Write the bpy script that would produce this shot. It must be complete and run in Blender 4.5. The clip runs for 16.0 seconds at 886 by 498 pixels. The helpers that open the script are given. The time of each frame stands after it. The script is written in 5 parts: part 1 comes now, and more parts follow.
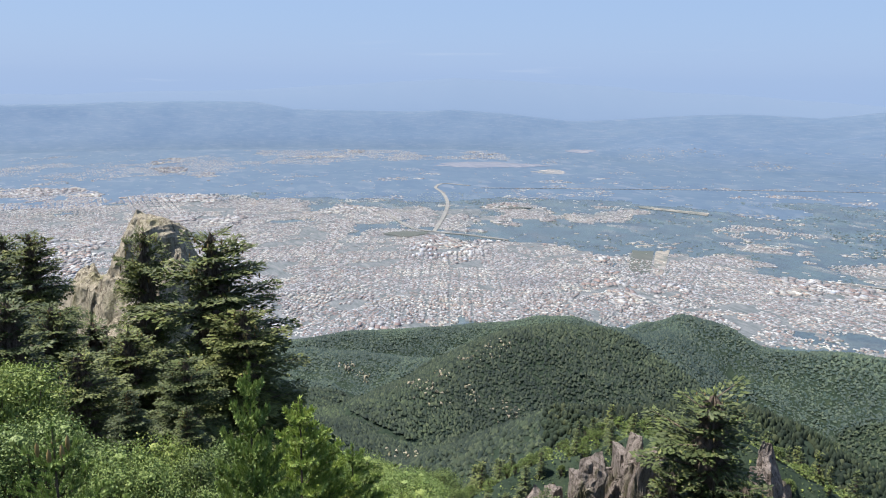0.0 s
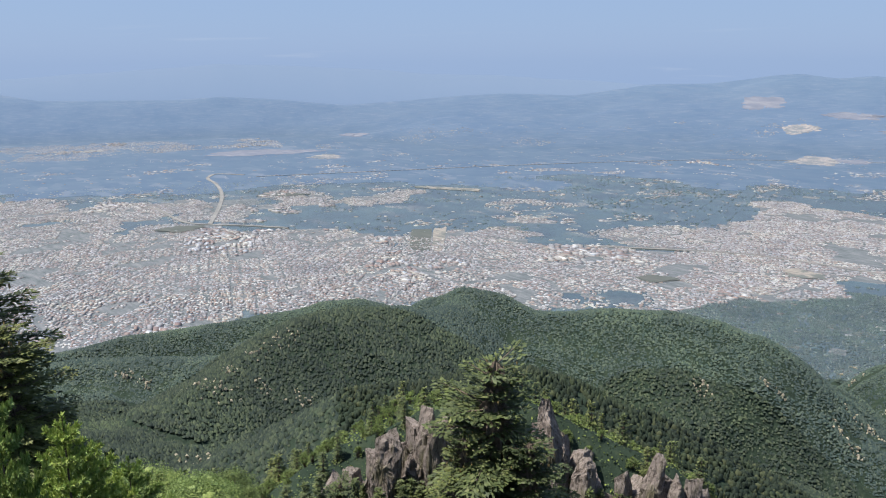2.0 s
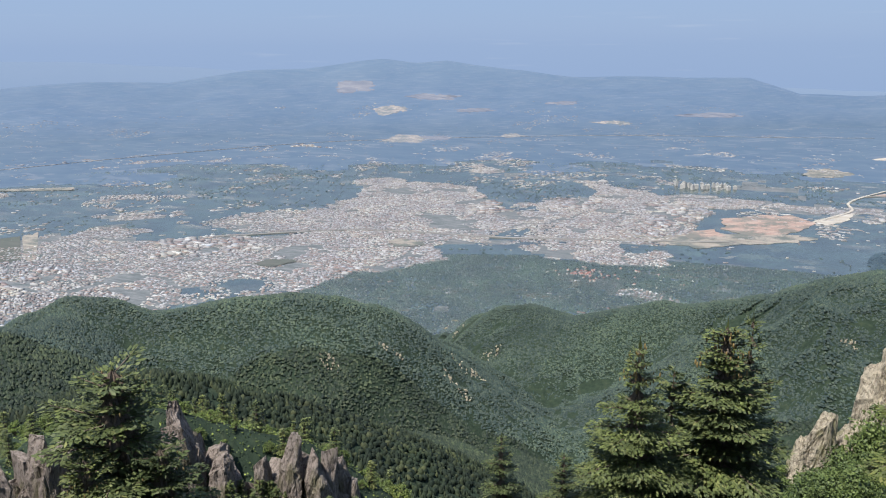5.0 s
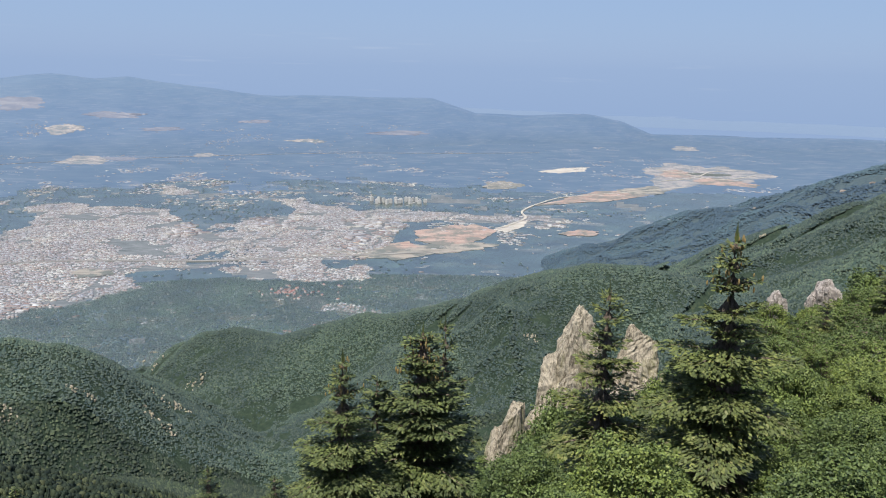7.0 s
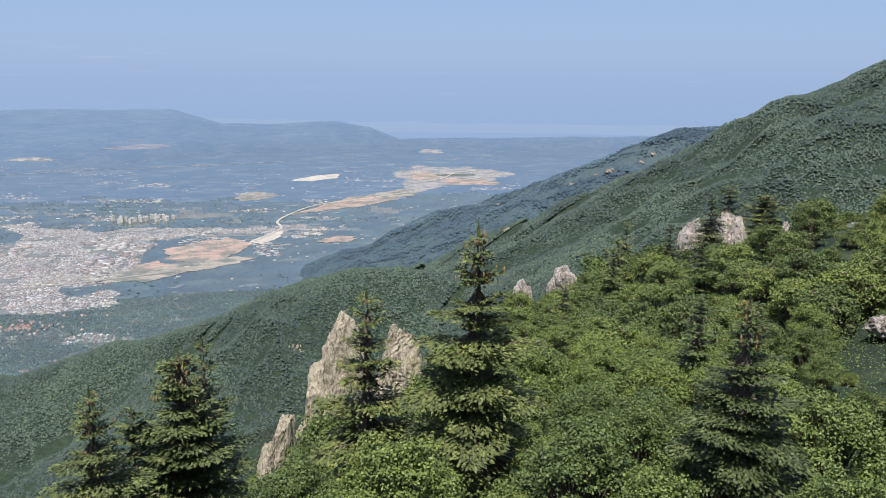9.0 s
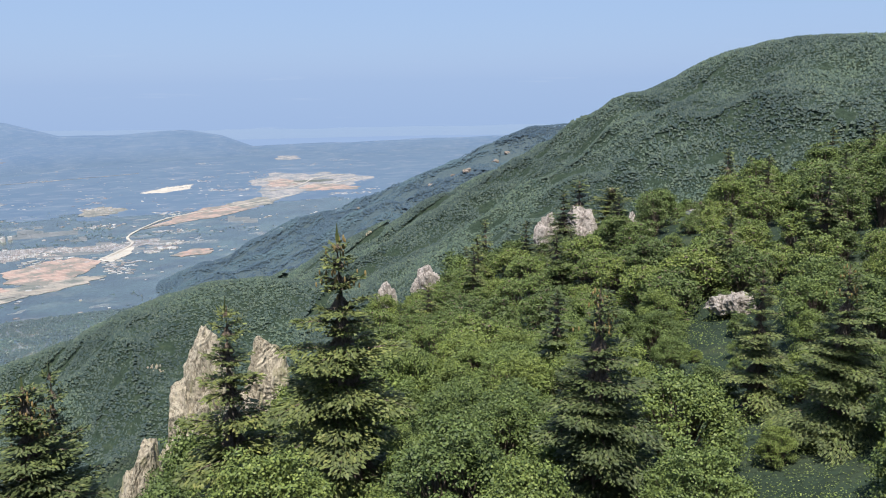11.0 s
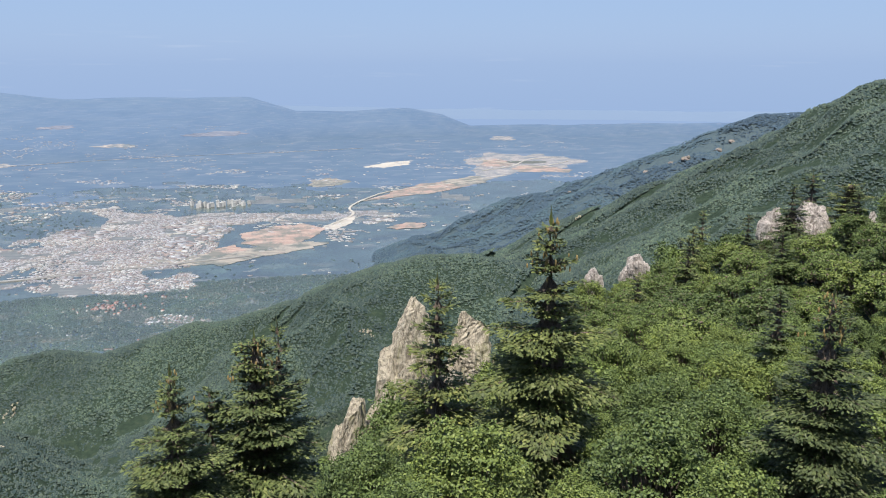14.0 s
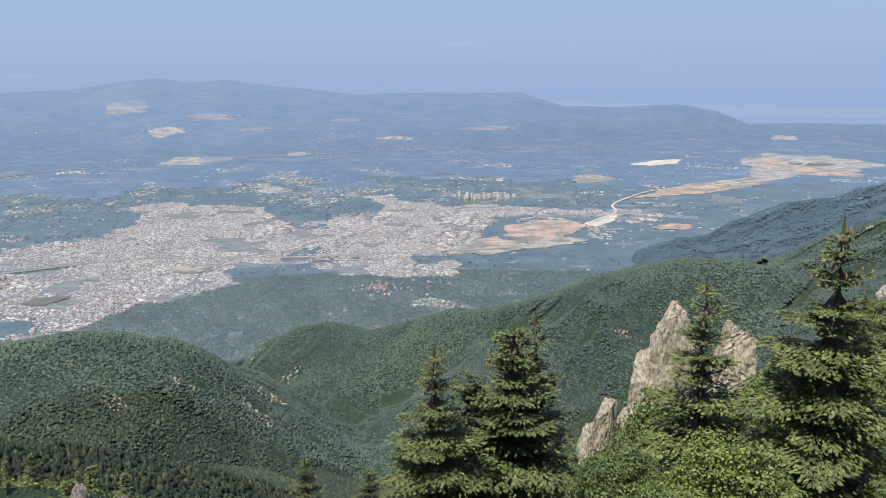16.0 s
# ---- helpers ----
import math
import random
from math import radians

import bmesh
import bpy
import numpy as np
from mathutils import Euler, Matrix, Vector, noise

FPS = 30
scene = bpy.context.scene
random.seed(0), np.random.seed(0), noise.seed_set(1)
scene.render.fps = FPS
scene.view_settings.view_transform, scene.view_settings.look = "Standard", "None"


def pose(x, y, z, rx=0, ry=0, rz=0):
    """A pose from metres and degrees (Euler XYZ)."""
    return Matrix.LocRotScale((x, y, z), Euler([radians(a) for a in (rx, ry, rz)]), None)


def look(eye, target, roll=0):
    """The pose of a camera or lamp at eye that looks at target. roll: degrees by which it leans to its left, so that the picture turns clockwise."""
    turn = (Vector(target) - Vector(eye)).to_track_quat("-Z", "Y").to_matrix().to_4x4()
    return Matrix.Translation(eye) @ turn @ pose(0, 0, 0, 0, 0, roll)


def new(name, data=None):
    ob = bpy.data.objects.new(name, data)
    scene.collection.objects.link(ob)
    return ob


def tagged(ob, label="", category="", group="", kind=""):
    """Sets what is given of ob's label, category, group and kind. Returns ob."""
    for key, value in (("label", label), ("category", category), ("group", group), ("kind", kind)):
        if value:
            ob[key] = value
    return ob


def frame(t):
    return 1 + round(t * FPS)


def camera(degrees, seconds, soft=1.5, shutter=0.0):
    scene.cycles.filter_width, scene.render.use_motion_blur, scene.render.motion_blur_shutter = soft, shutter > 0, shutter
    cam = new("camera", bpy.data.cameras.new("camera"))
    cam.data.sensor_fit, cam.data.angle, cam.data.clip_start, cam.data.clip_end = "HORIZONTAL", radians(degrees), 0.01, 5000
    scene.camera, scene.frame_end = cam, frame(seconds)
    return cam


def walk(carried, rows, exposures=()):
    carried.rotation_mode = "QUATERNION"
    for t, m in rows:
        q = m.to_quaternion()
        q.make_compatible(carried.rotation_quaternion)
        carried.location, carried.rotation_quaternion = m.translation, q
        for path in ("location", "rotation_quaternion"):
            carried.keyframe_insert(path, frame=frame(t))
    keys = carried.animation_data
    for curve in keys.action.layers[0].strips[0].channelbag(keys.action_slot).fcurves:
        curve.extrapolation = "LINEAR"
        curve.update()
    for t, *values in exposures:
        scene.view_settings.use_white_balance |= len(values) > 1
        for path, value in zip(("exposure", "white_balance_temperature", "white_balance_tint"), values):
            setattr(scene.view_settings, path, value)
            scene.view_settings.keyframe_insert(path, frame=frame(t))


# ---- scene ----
# ---- camera and its walk ----
# seconds, heading (degrees clockwise from +y), degrees below level, lean
ROWS = [
    (0, -64.64, 11.90, 0.66),
    (0.5, -61.08, 12.10, 0.22),
    (1, -57.20, 12.47, -0.05),
    (1.5, -53.19, 12.75, -0.19),
    (2, -49.06, 12.93, -0.34),
    (2.5, -44.71, 13.26, -0.52),
    (3, -39.95, 13.63, -0.78),
    (3.2, -38.09, 13.71, -0.87),
    (4.25, -28.80, 14.00, -0.60),
    (5.3, -18.74, 13.94, -0.04),
    (5.5, -16.57, 13.85, 0.18),
    (6, -10.90, 13.48, 0.76),
    (6.5, -5.54, 12.91, 1.02),
    (7, -0.58, 12.59, 1.17),
    (7.5, 4.26, 12.48, 1.26),
    (8, 8.62, 12.16, 1.04),
    (8.5, 12.92, 11.85, 0.73),
    (9, 16.63, 11.85, 0.37),
    (9.5, 19.65, 11.90, 0.00),
    (10, 22.41, 11.87, -0.35),
    (10.2, 23.44, 11.84, -0.51),
    (11.2, 26.60, 11.65, -0.85),
    (12.3, 24.19, 11.59, -0.95),
    (12.5, 23.09, 11.67, -0.83),
    (13, 19.66, 11.96, -0.58),
    (13.5, 15.74, 12.38, -0.35),
    (14, 11.60, 12.77, -0.07),
    (14.5, 7.52, 12.97, -0.02),
    (15, 3.18, 13.05, -0.08),
    (15.5, -1.67, 13.01, -0.24),
    (16, -6.96, 12.95, -0.64),
]
LENS = 57.03
REACH = 0.6          # the camera swings on an arm's length round its bearer
EYE_Z = 380.0        # height over the plain


def aim(h, p, r):
    a, b = radians(h), radians(p)
    eye = Vector((REACH * math.sin(a), REACH * math.cos(a), EYE_Z))
    way = Vector((math.sin(a) * math.cos(b), math.cos(a) * math.cos(b), -math.sin(b)))
    return look(eye, eye + 10 * way, r)


cam = camera(LENS, 16.0, soft=1.05)
walk(cam, [(t, aim(h, p, r)) for t, h, p, r in ROWS], [(0, 1.05), (1.2, 0.97), (2.5, 0.82), (6.5, 0.83), (8.2, 0.82), (10, 1.02), (12.5, 1.04), (14.5, 0.95), (16, 0.88)])

# ---- world and sun ----
SUN_AZ, SUN_EL = 208.0, 64.0
world = bpy.data.worlds.new("sky")
scene.world = world
world.use_nodes = True
wn, wl = world.node_tree.nodes, world.node_tree.links
sky = wn.new("ShaderNodeTexSky")
sky.sky_type, sky.sun_disc = "NISHITA", False
sky.sun_elevation, sky.sun_rotation = radians(SUN_EL), radians(SUN_AZ)
sky.altitude, sky.air_density, sky.dust_density, sky.ozone_density = 0, 1.0, 0.8, 1.0
wn["Background"].inputs["Strength"].default_value = 0.0537
haze = wn.new("ShaderNodeMix")          # summer haze: an even pale blue over the clear sky
haze.data_type = "RGBA"
haze.inputs[0].default_value, haze.inputs[7].default_value = 0.82, (3.4, 4.95, 7.95, 1)
wl.new(sky.outputs[0], haze.inputs[6])
coord = wn.new("ShaderNodeTexCoord")     # a few thin cirrus streaks low over the hills
stretch = wn.new("ShaderNodeMapping")
stretch.inputs["Scale"].default_value, stretch.inputs["Location"].default_value = (5, 5, 90), (0.4, 0, 0.3)
streak = wn.new("ShaderNodeTexNoise")
streak.inputs["Scale"].default_value, streak.inputs["Detail"].default_value = 1.3, 4
wl.new(coord.outputs["Generated"], stretch.inputs["Vector"])
wl.new(stretch.outputs[0], streak.inputs["Vector"])
split = wn.new("ShaderNodeSeparateXYZ")
wl.new(coord.outputs["Generated"], split.inputs[0])
low = wn.new("ShaderNodeMapRange")
low.inputs["From Min"].default_value, low.inputs["From Max"].default_value = 0.05, 0.02
wl.new(split.outputs["Z"], low.inputs["Value"])
thin = wn.new("ShaderNodeMapRange")
thin.inputs["From Min"].default_value, thin.inputs["From Max"].default_value, thin.inputs["To Max"].default_value = 0.64, 0.82, 0.28
wl.new(streak.outputs["Fac"], thin.inputs["Value"])
both = wn.new("ShaderNodeMath")
both.operation = "MULTIPLY"
wl.new(low.outputs[0], both.inputs[0])
wl.new(thin.outputs[0], both.inputs[1])
cirrus = wn.new("ShaderNodeMix")
cirrus.data_type = "RGBA"
cirrus.inputs[7].default_value = (6.2, 6.9, 8.2, 1)
wl.new(both.outputs[0], cirrus.inputs[0])
wl.new(haze.outputs[2], cirrus.inputs[6])
wl.new(cirrus.outputs[2], wn["Background"].inputs["Color"])

sun = new("sun", bpy.data.lights.new("sun", "SUN"))
sun.data.energy, sun.data.angle, sun.data.color = 5.0, radians(0.55), (1.0, 0.95, 0.86)
_a, _e = radians(SUN_AZ), radians(SUN_EL)
sun.matrix_world = look((0, 0, 900), Vector((0, 0, 900)) - Vector((math.sin(_a) * math.cos(_e), math.cos(_a) * math.cos(_e), math.sin(_e))))


# ---- materials ----
def tree_of(name):
    m = bpy.data.materials.new(name)
    m.use_nodes = True
    return m, m.node_tree.nodes, m.node_tree.links, m.node_tree.nodes["Principled BSDF"]


def ramp(nodes, links, source, stops):
    r = nodes.new("ShaderNodeValToRGB")
    el = r.color_ramp.elements
    while len(el) < len(stops):
        el.new(0.5)
    for e, (at, col) in zip(el, stops):
        e.position, e.color = at, (*col, 1)
    links.new(source, r.inputs[0])
    return r.outputs[0]


def noise_of(nodes, links, scale, detail=4, rough=0.55, stretch=None):
    t = nodes.new("ShaderNodeTexNoise")
    t.inputs["Scale"].default_value, t.inputs["Detail"].default_value, t.inputs["Roughness"].default_value = scale, detail, rough
    g = nodes.new("ShaderNodeTexCoord")
    src = g.outputs["Object"]
    if stretch:
        mp = nodes.new("ShaderNodeMapping")
        mp.inputs["Scale"].default_value = stretch
        links.new(src, mp.inputs["Vector"])
        src = mp.outputs[0]
    links.new(src, t.inputs["Vector"])
    return t.outputs["Fac"]


def mixed(nodes, links, fac, a, b, how="MIX"):
    m = nodes.new("ShaderNodeMix")
    m.data_type, m.blend_type = "RGBA", how
    for sock, v in ((m.inputs[0], fac), (m.inputs[6], a), (m.inputs[7], b)):
        if isinstance(v, (int, float)):
            sock.default_value = v
        elif isinstance(v, tuple):
            sock.default_value = (*v, 1)
        else:
            links.new(v, sock)
    return m.outputs[2]


def bumped(nodes, links, bsdf, height, strength, dist):
    b = nodes.new("ShaderNodeBump")
    b.inputs["Strength"].default_value, b.inputs["Distance"].default_value = strength, dist
    links.new(height, b.inputs["Height"])
    links.new(b.outputs[0], bsdf.inputs["Normal"])


def island_material(name, stops, rough=0.8, spec=0.3, grain=None, translucent=0.0, haze_coat=0.0, drift=0.0):
    """A colour for each loose piece of a mesh, with a finer grain over it."""
    m, n, l, p = tree_of(name)
    g = n.new("ShaderNodeNewGeometry")
    c = ramp(n, l, g.outputs["Random Per Island"], stops)
    if grain:
        f = noise_of(n, l, grain, 3)
        c = mixed(n, l, 0.55, c, ramp(n, l, f, [(0.3, (0.65, 0.65, 0.65)), (0.7, (1.25, 1.25, 1.25))]), "MULTIPLY")
    if drift:
        f = noise_of(n, l, drift, 4, 0.6)
        c = mixed(n, l, 1.0, c, ramp(n, l, f, [(0.36, (0.74, 0.77, 0.82)), (0.5, (1.0, 1.0, 1.0)), (0.64, (1.26, 1.26, 1.12))]), "MULTIPLY")
    if translucent:
        o = n.new("ShaderNodeObjectInfo")
        c = mixed(n, l, 1.0, c, ramp(n, l, o.outputs["Random"], [(0.0, (0.62, 0.66, 0.7)), (0.5, (0.9, 0.92, 0.9)), (1.0, (1.15, 1.08, 0.9))]), "MULTIPLY")
    l.new(c, p.inputs["Base Color"])
    p.inputs["Roughness"].default_value, p.inputs["Specular IOR Level"].default_value = rough, spec
    # This coat mirrors the sky to stand in for haze.
    p.inputs["Coat Weight"].default_value, p.inputs["Coat Roughness"].default_value = min(haze_coat, 1.0), 0.35
    p.inputs["Coat IOR"].default_value = 1.5 + max(0.0, haze_coat - 1.0)
    if translucent:
        t = n.new("ShaderNodeBsdfTranslucent")
        l.new(c, t.inputs["Color"])
        s = n.new("ShaderNodeMixShader")
        s.inputs[0].default_value = translucent
        l.new(p.outputs[0], s.inputs[1])
        l.new(t.outputs[0], s.inputs[2])
        l.new(s.outputs[0], n["Material Output"].inputs["Surface"])
    return m


def rock_material(name, pale, dark, moss, scale=1.0):
    m, n, l, p = tree_of(name)
    big = noise_of(n, l, 0.35 * scale, 5, 0.6, (1, 1, 0.45))
    fine = noise_of(n, l, 2.2 * scale, 7, 0.7, (1, 1, 0.6))
    c = ramp(n, l, fine, [(0.28, tuple(0.5 * v for v in dark)), (0.38, tuple(0.5 * (a + b) for a, b in zip(dark, pale))), (0.5, pale), (0.75, tuple(min(1, v * 1.2) for v in pale))])
    joints = noise_of(n, l, 1.1 * scale, 6, 0.6, (1, 1, 0.22))
    c = mixed(n, l, 1.0, c, ramp(n, l, joints, [(0.455, (1, 1, 1)), (0.49, (0.42, 0.4, 0.38)), (0.525, (1, 1, 1))]), "MULTIPLY")
    stain = ramp(n, l, big, [(0.52, (0, 0, 0)), (0.66, (0.8, 0.8, 0.8))])
    c = mixed(n, l, stain, c, moss)
    l.new(c, p.inputs["Base Color"])
    p.inputs["Roughness"].default_value, p.inputs["Specular IOR Level"].default_value = 0.9, 0.2
    bumped(n, l, p, fine, 1.0, 0.5 / scale)
    return m


def slope_material():
    """Mountain ground: litter, grass and stony patches under the trees."""
    m, n, l, p = tree_of("mountain_ground")
    a, b, c3 = noise_of(n, l, 0.02, 5), noise_of(n, l, 0.25, 5), noise_of(n, l, 2.5, 4)
    green = ramp(n, l, b, [(0.3, (0.012, 0.021, 0.014)), (0.55, (0.02, 0.032, 0.021)), (0.75, (0.036, 0.046, 0.026))])
    stone = ramp(n, l, c3, [(0.3, (0.086, 0.076, 0.061)), (0.7, (0.245, 0.223, 0.187))])
    c = mixed(n, l, ramp(n, l, a, [(0.74, (0, 0, 0)), (0.8, (1, 1, 1))]), green, stone)
    l.new(c, p.inputs["Base Color"])
    p.inputs["Roughness"].default_value, p.inputs["Specular IOR Level"].default_value = 0.95, 0.15
    bumped(n, l, p, b, 0.6, 2.0)
    return m


def hazed_slope_material():
    """Far mountain flank with pale screes, its ground tinted blue as painted haze."""
    m, n, l, p = tree_of("hazed_slope")
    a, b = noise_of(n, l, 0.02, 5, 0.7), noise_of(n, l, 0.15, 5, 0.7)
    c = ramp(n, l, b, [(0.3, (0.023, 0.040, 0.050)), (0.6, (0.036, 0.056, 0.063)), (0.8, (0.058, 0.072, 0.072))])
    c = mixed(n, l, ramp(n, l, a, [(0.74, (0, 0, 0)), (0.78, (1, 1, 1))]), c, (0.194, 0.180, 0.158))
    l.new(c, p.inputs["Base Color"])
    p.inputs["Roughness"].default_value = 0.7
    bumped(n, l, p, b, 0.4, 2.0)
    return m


def plain_material():
    """Orchards and fields of the plain, each lot with its own crop."""
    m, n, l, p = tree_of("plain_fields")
    g = n.new("ShaderNodeTexCoord")
    mp = n.new("ShaderNodeMapping")
    mp.inputs["Rotation"].default_value, mp.inputs["Scale"].default_value = (0.000, 0.000, 0.252), (1 / 46, 1 / 24, 1)
    l.new(g.outputs["Object"], mp.inputs["Vector"])
    v = n.new("ShaderNodeTexVoronoi")
    v.distance = "MANHATTAN"
    v.inputs["Scale"].default_value = 1.0
    l.new(mp.outputs[0], v.inputs["Vector"])
    sep = n.new("ShaderNodeSeparateColor")
    l.new(v.outputs["Color"], sep.inputs[0])
    lots = ramp(n, l, sep.outputs[0], [(0.0, (0.009, 0.019, 0.016)), (0.4, (0.017, 0.032, 0.023)), (0.7, (0.027, 0.045, 0.029)), (0.86, (0.050, 0.061, 0.042)), (0.97, (0.115, 0.108, 0.083))])
    trees = noise_of(n, l, 0.11, 5, 0.75)
    groves = noise_of(n, l, 0.012, 5, 0.65)
    wild = noise_of(n, l, 0.0018, 4)
    c = mixed(n, l, ramp(n, l, wild, [(0.45, (0, 0, 0)), (0.56, (1, 1, 1))]), lots, (0.018, 0.032, 0.024))
    c = mixed(n, l, 0.8, c, ramp(n, l, groves, [(0.35, (0.5, 0.5, 0.5)), (0.65, (1.45, 1.45, 1.4))]), "MULTIPLY")
    c = mixed(n, l, 0.8, c, ramp(n, l, trees, [(0.38, (0.3, 0.3, 0.3)), (0.62, (1.6, 1.6, 1.6))]), "MULTIPLY")
    l.new(c, p.inputs["Base Color"])
    p.inputs["Roughness"].default_value = 0.7
    # Strong coat mirrors the low sky, standing in for haze over the fields.
    shine = mixed(n, l, 0.5, ramp(n, l, sep.outputs[1], [(0.0, (0.84,) * 3), (1.0, (0.96,) * 3)]), ramp(n, l, groves, [(0.36, (0.8,) * 3), (0.6, (1.0,) * 3)]))
    shine = mixed(n, l, 0.3, shine, ramp(n, l, trees, [(0.4, (0.65,) * 3), (0.6, (1.0,) * 3)]))
    l.new(shine, p.inputs["Coat Weight"])
    p.inputs["Coat Roughness"].default_value, p.inputs["Coat IOR"].default_value = 0.24, 3.0
    return m


def earth_material(name, cols, scale, terraced=0.0, weeds=None):
    """Bare earth or stone; terraced: how plainly the benches of a pit show; weeds: what grows in from the edges."""
    m, n, l, p = tree_of(name)
    a = noise_of(n, l, scale, 7, 0.7, (0.5, 1.6, 1))
    c = ramp(n, l, a, [(0.32, cols[0]), (0.5, cols[1]), (0.68, cols[2])])
    if terraced:
        g = n.new("ShaderNodeTexCoord")
        w = n.new("ShaderNodeTexWave")
        w.bands_direction = "Y"
        w.inputs["Scale"].default_value, w.inputs["Distortion"].default_value = 0.022, 7.0
        w.inputs["Detail"].default_value, w.inputs["Detail Scale"].default_value = 4.0, 0.5
        l.new(g.outputs["Object"], w.inputs["Vector"])
        c = mixed(n, l, terraced, c, ramp(n, l, w.outputs["Fac"], [(0.1, tuple(0.6 * v for v in cols[0])), (0.4, cols[1]), (0.75, cols[2]), (0.95, (0.38, 0.34, 0.3))]))
    if weeds:
        b = noise_of(n, l, 0.018, 6, 0.75)
        c = mixed(n, l, ramp(n, l, b, [(0.46, (0, 0, 0)), (0.56, (0.85, 0.85, 0.85))]), c, weeds)
    l.new(c, p.inputs["Base Color"])
    p.inputs["Roughness"].default_value = 0.9
    return m


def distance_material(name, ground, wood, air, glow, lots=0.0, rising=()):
    """Distance through kilometres of bright air: a plain backdrop, the haze painted as glow."""
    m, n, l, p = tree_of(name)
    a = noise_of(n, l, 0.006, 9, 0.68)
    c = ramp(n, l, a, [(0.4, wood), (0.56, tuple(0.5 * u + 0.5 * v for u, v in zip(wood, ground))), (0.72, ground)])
    if lots:
        g = n.new("ShaderNodeTexCoord")
        mp = n.new("ShaderNodeMapping")
        mp.inputs["Rotation"].default_value, mp.inputs["Scale"].default_value = (0, 0, 0.35), (1 / 60, 1 / 34, 1)
        l.new(g.outputs["Object"], mp.inputs["Vector"])
        v = n.new("ShaderNodeTexVoronoi")
        v.distance = "MANHATTAN"
        v.inputs["Scale"].default_value = 1.0
        l.new(mp.outputs[0], v.inputs["Vector"])
        sep = n.new("ShaderNodeSeparateColor")
        l.new(v.outputs["Color"], sep.inputs[0])
        c = mixed(n, l, lots, c, ramp(n, l, sep.outputs[0], [(0.0, wood), (0.55, (0.03, 0.045, 0.035)), (0.85, (0.07, 0.08, 0.06)), (0.97, (0.17, 0.155, 0.13))]))
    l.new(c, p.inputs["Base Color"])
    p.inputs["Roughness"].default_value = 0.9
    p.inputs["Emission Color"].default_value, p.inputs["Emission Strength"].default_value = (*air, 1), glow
    # Painted haze thickens with height: the emission grows paler up the hills.
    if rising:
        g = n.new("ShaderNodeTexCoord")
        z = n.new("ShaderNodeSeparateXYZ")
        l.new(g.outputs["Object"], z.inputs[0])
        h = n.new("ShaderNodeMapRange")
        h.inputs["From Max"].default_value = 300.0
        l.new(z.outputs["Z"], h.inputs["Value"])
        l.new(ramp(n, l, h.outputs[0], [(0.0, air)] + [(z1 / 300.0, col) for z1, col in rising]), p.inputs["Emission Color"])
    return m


M_SLOPE, M_PLAIN, M_FLANK = slope_material(), plain_material(), hazed_slope_material()
# Blue haze over the far plain and hills is put into the emission.
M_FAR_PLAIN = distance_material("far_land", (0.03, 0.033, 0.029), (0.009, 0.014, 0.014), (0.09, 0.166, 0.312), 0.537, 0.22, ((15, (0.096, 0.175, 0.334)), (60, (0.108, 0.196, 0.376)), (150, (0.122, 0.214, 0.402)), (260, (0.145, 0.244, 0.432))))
# Glow brings the range close to the sky's colour, as painted haze.
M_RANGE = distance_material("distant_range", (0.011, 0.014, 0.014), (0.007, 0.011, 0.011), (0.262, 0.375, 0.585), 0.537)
M_ROCK = rock_material("pale_crag", (0.325, 0.287, 0.225), (0.131, 0.115, 0.091), (0.163, 0.157, 0.076))
M_ROCK_PINK = rock_material("mauve_crag", (0.219, 0.186, 0.169), (0.071, 0.060, 0.058), (0.104, 0.099, 0.055))
M_ROCK_WHITE = rock_material("white_boulder", (0.346, 0.310, 0.288), (0.144, 0.130, 0.115), (0.245, 0.216, 0.187))
M_FIR = island_material("fir_needles", [(0.0, (0.046, 0.060, 0.024)), (0.5, (0.075, 0.095, 0.033)), (0.85, (0.108, 0.128, 0.046)), (1.0, (0.142, 0.150, 0.058))], 0.6, 0.3, None, 0.14, drift=0.9)
M_YOUNG_FIR = island_material("young_fir_needles", [(0.0, (0.113, 0.184, 0.040)), (0.6, (0.204, 0.285, 0.069)), (1.0, (0.308, 0.368, 0.113))], 0.55, 0.35, None, 0.2)
M_LEAF = island_material("beech_leaves", [(0.0, (0.046, 0.071, 0.022)), (0.5, (0.099, 0.135, 0.037)), (1.0, (0.138, 0.175, 0.05))], 0.6, 0.3, None, 0.12, drift=0.22)
M_BRIGHT = island_material("young_leaves", [(0.0, (0.073, 0.118, 0.031)), (0.5, (0.139, 0.194, 0.053)), (1.0, (0.220, 0.276, 0.091))], 0.6, 0.3, None, 0.14)
# A little blue haze is mixed into these crown greens.
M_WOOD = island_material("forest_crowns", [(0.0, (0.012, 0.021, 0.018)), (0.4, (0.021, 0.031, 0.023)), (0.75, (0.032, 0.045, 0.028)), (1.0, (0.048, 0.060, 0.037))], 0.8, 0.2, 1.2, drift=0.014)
# Dark firs; part of the darkness stands in for shade between them.
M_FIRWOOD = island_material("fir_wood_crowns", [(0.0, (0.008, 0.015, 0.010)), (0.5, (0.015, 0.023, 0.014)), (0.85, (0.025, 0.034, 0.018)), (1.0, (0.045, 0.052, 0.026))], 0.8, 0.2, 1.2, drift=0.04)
# The same wood farther off, bluer and paler to stand in for haze.
M_HAZED_WOOD = island_material("hazed_wood_crowns", [(0.0, (0.020, 0.037, 0.036)), (0.4, (0.032, 0.048, 0.044)), (0.75, (0.045, 0.062, 0.051)), (1.0, (0.064, 0.082, 0.060))], 0.8, 0.2, 1.2, drift=0.012)
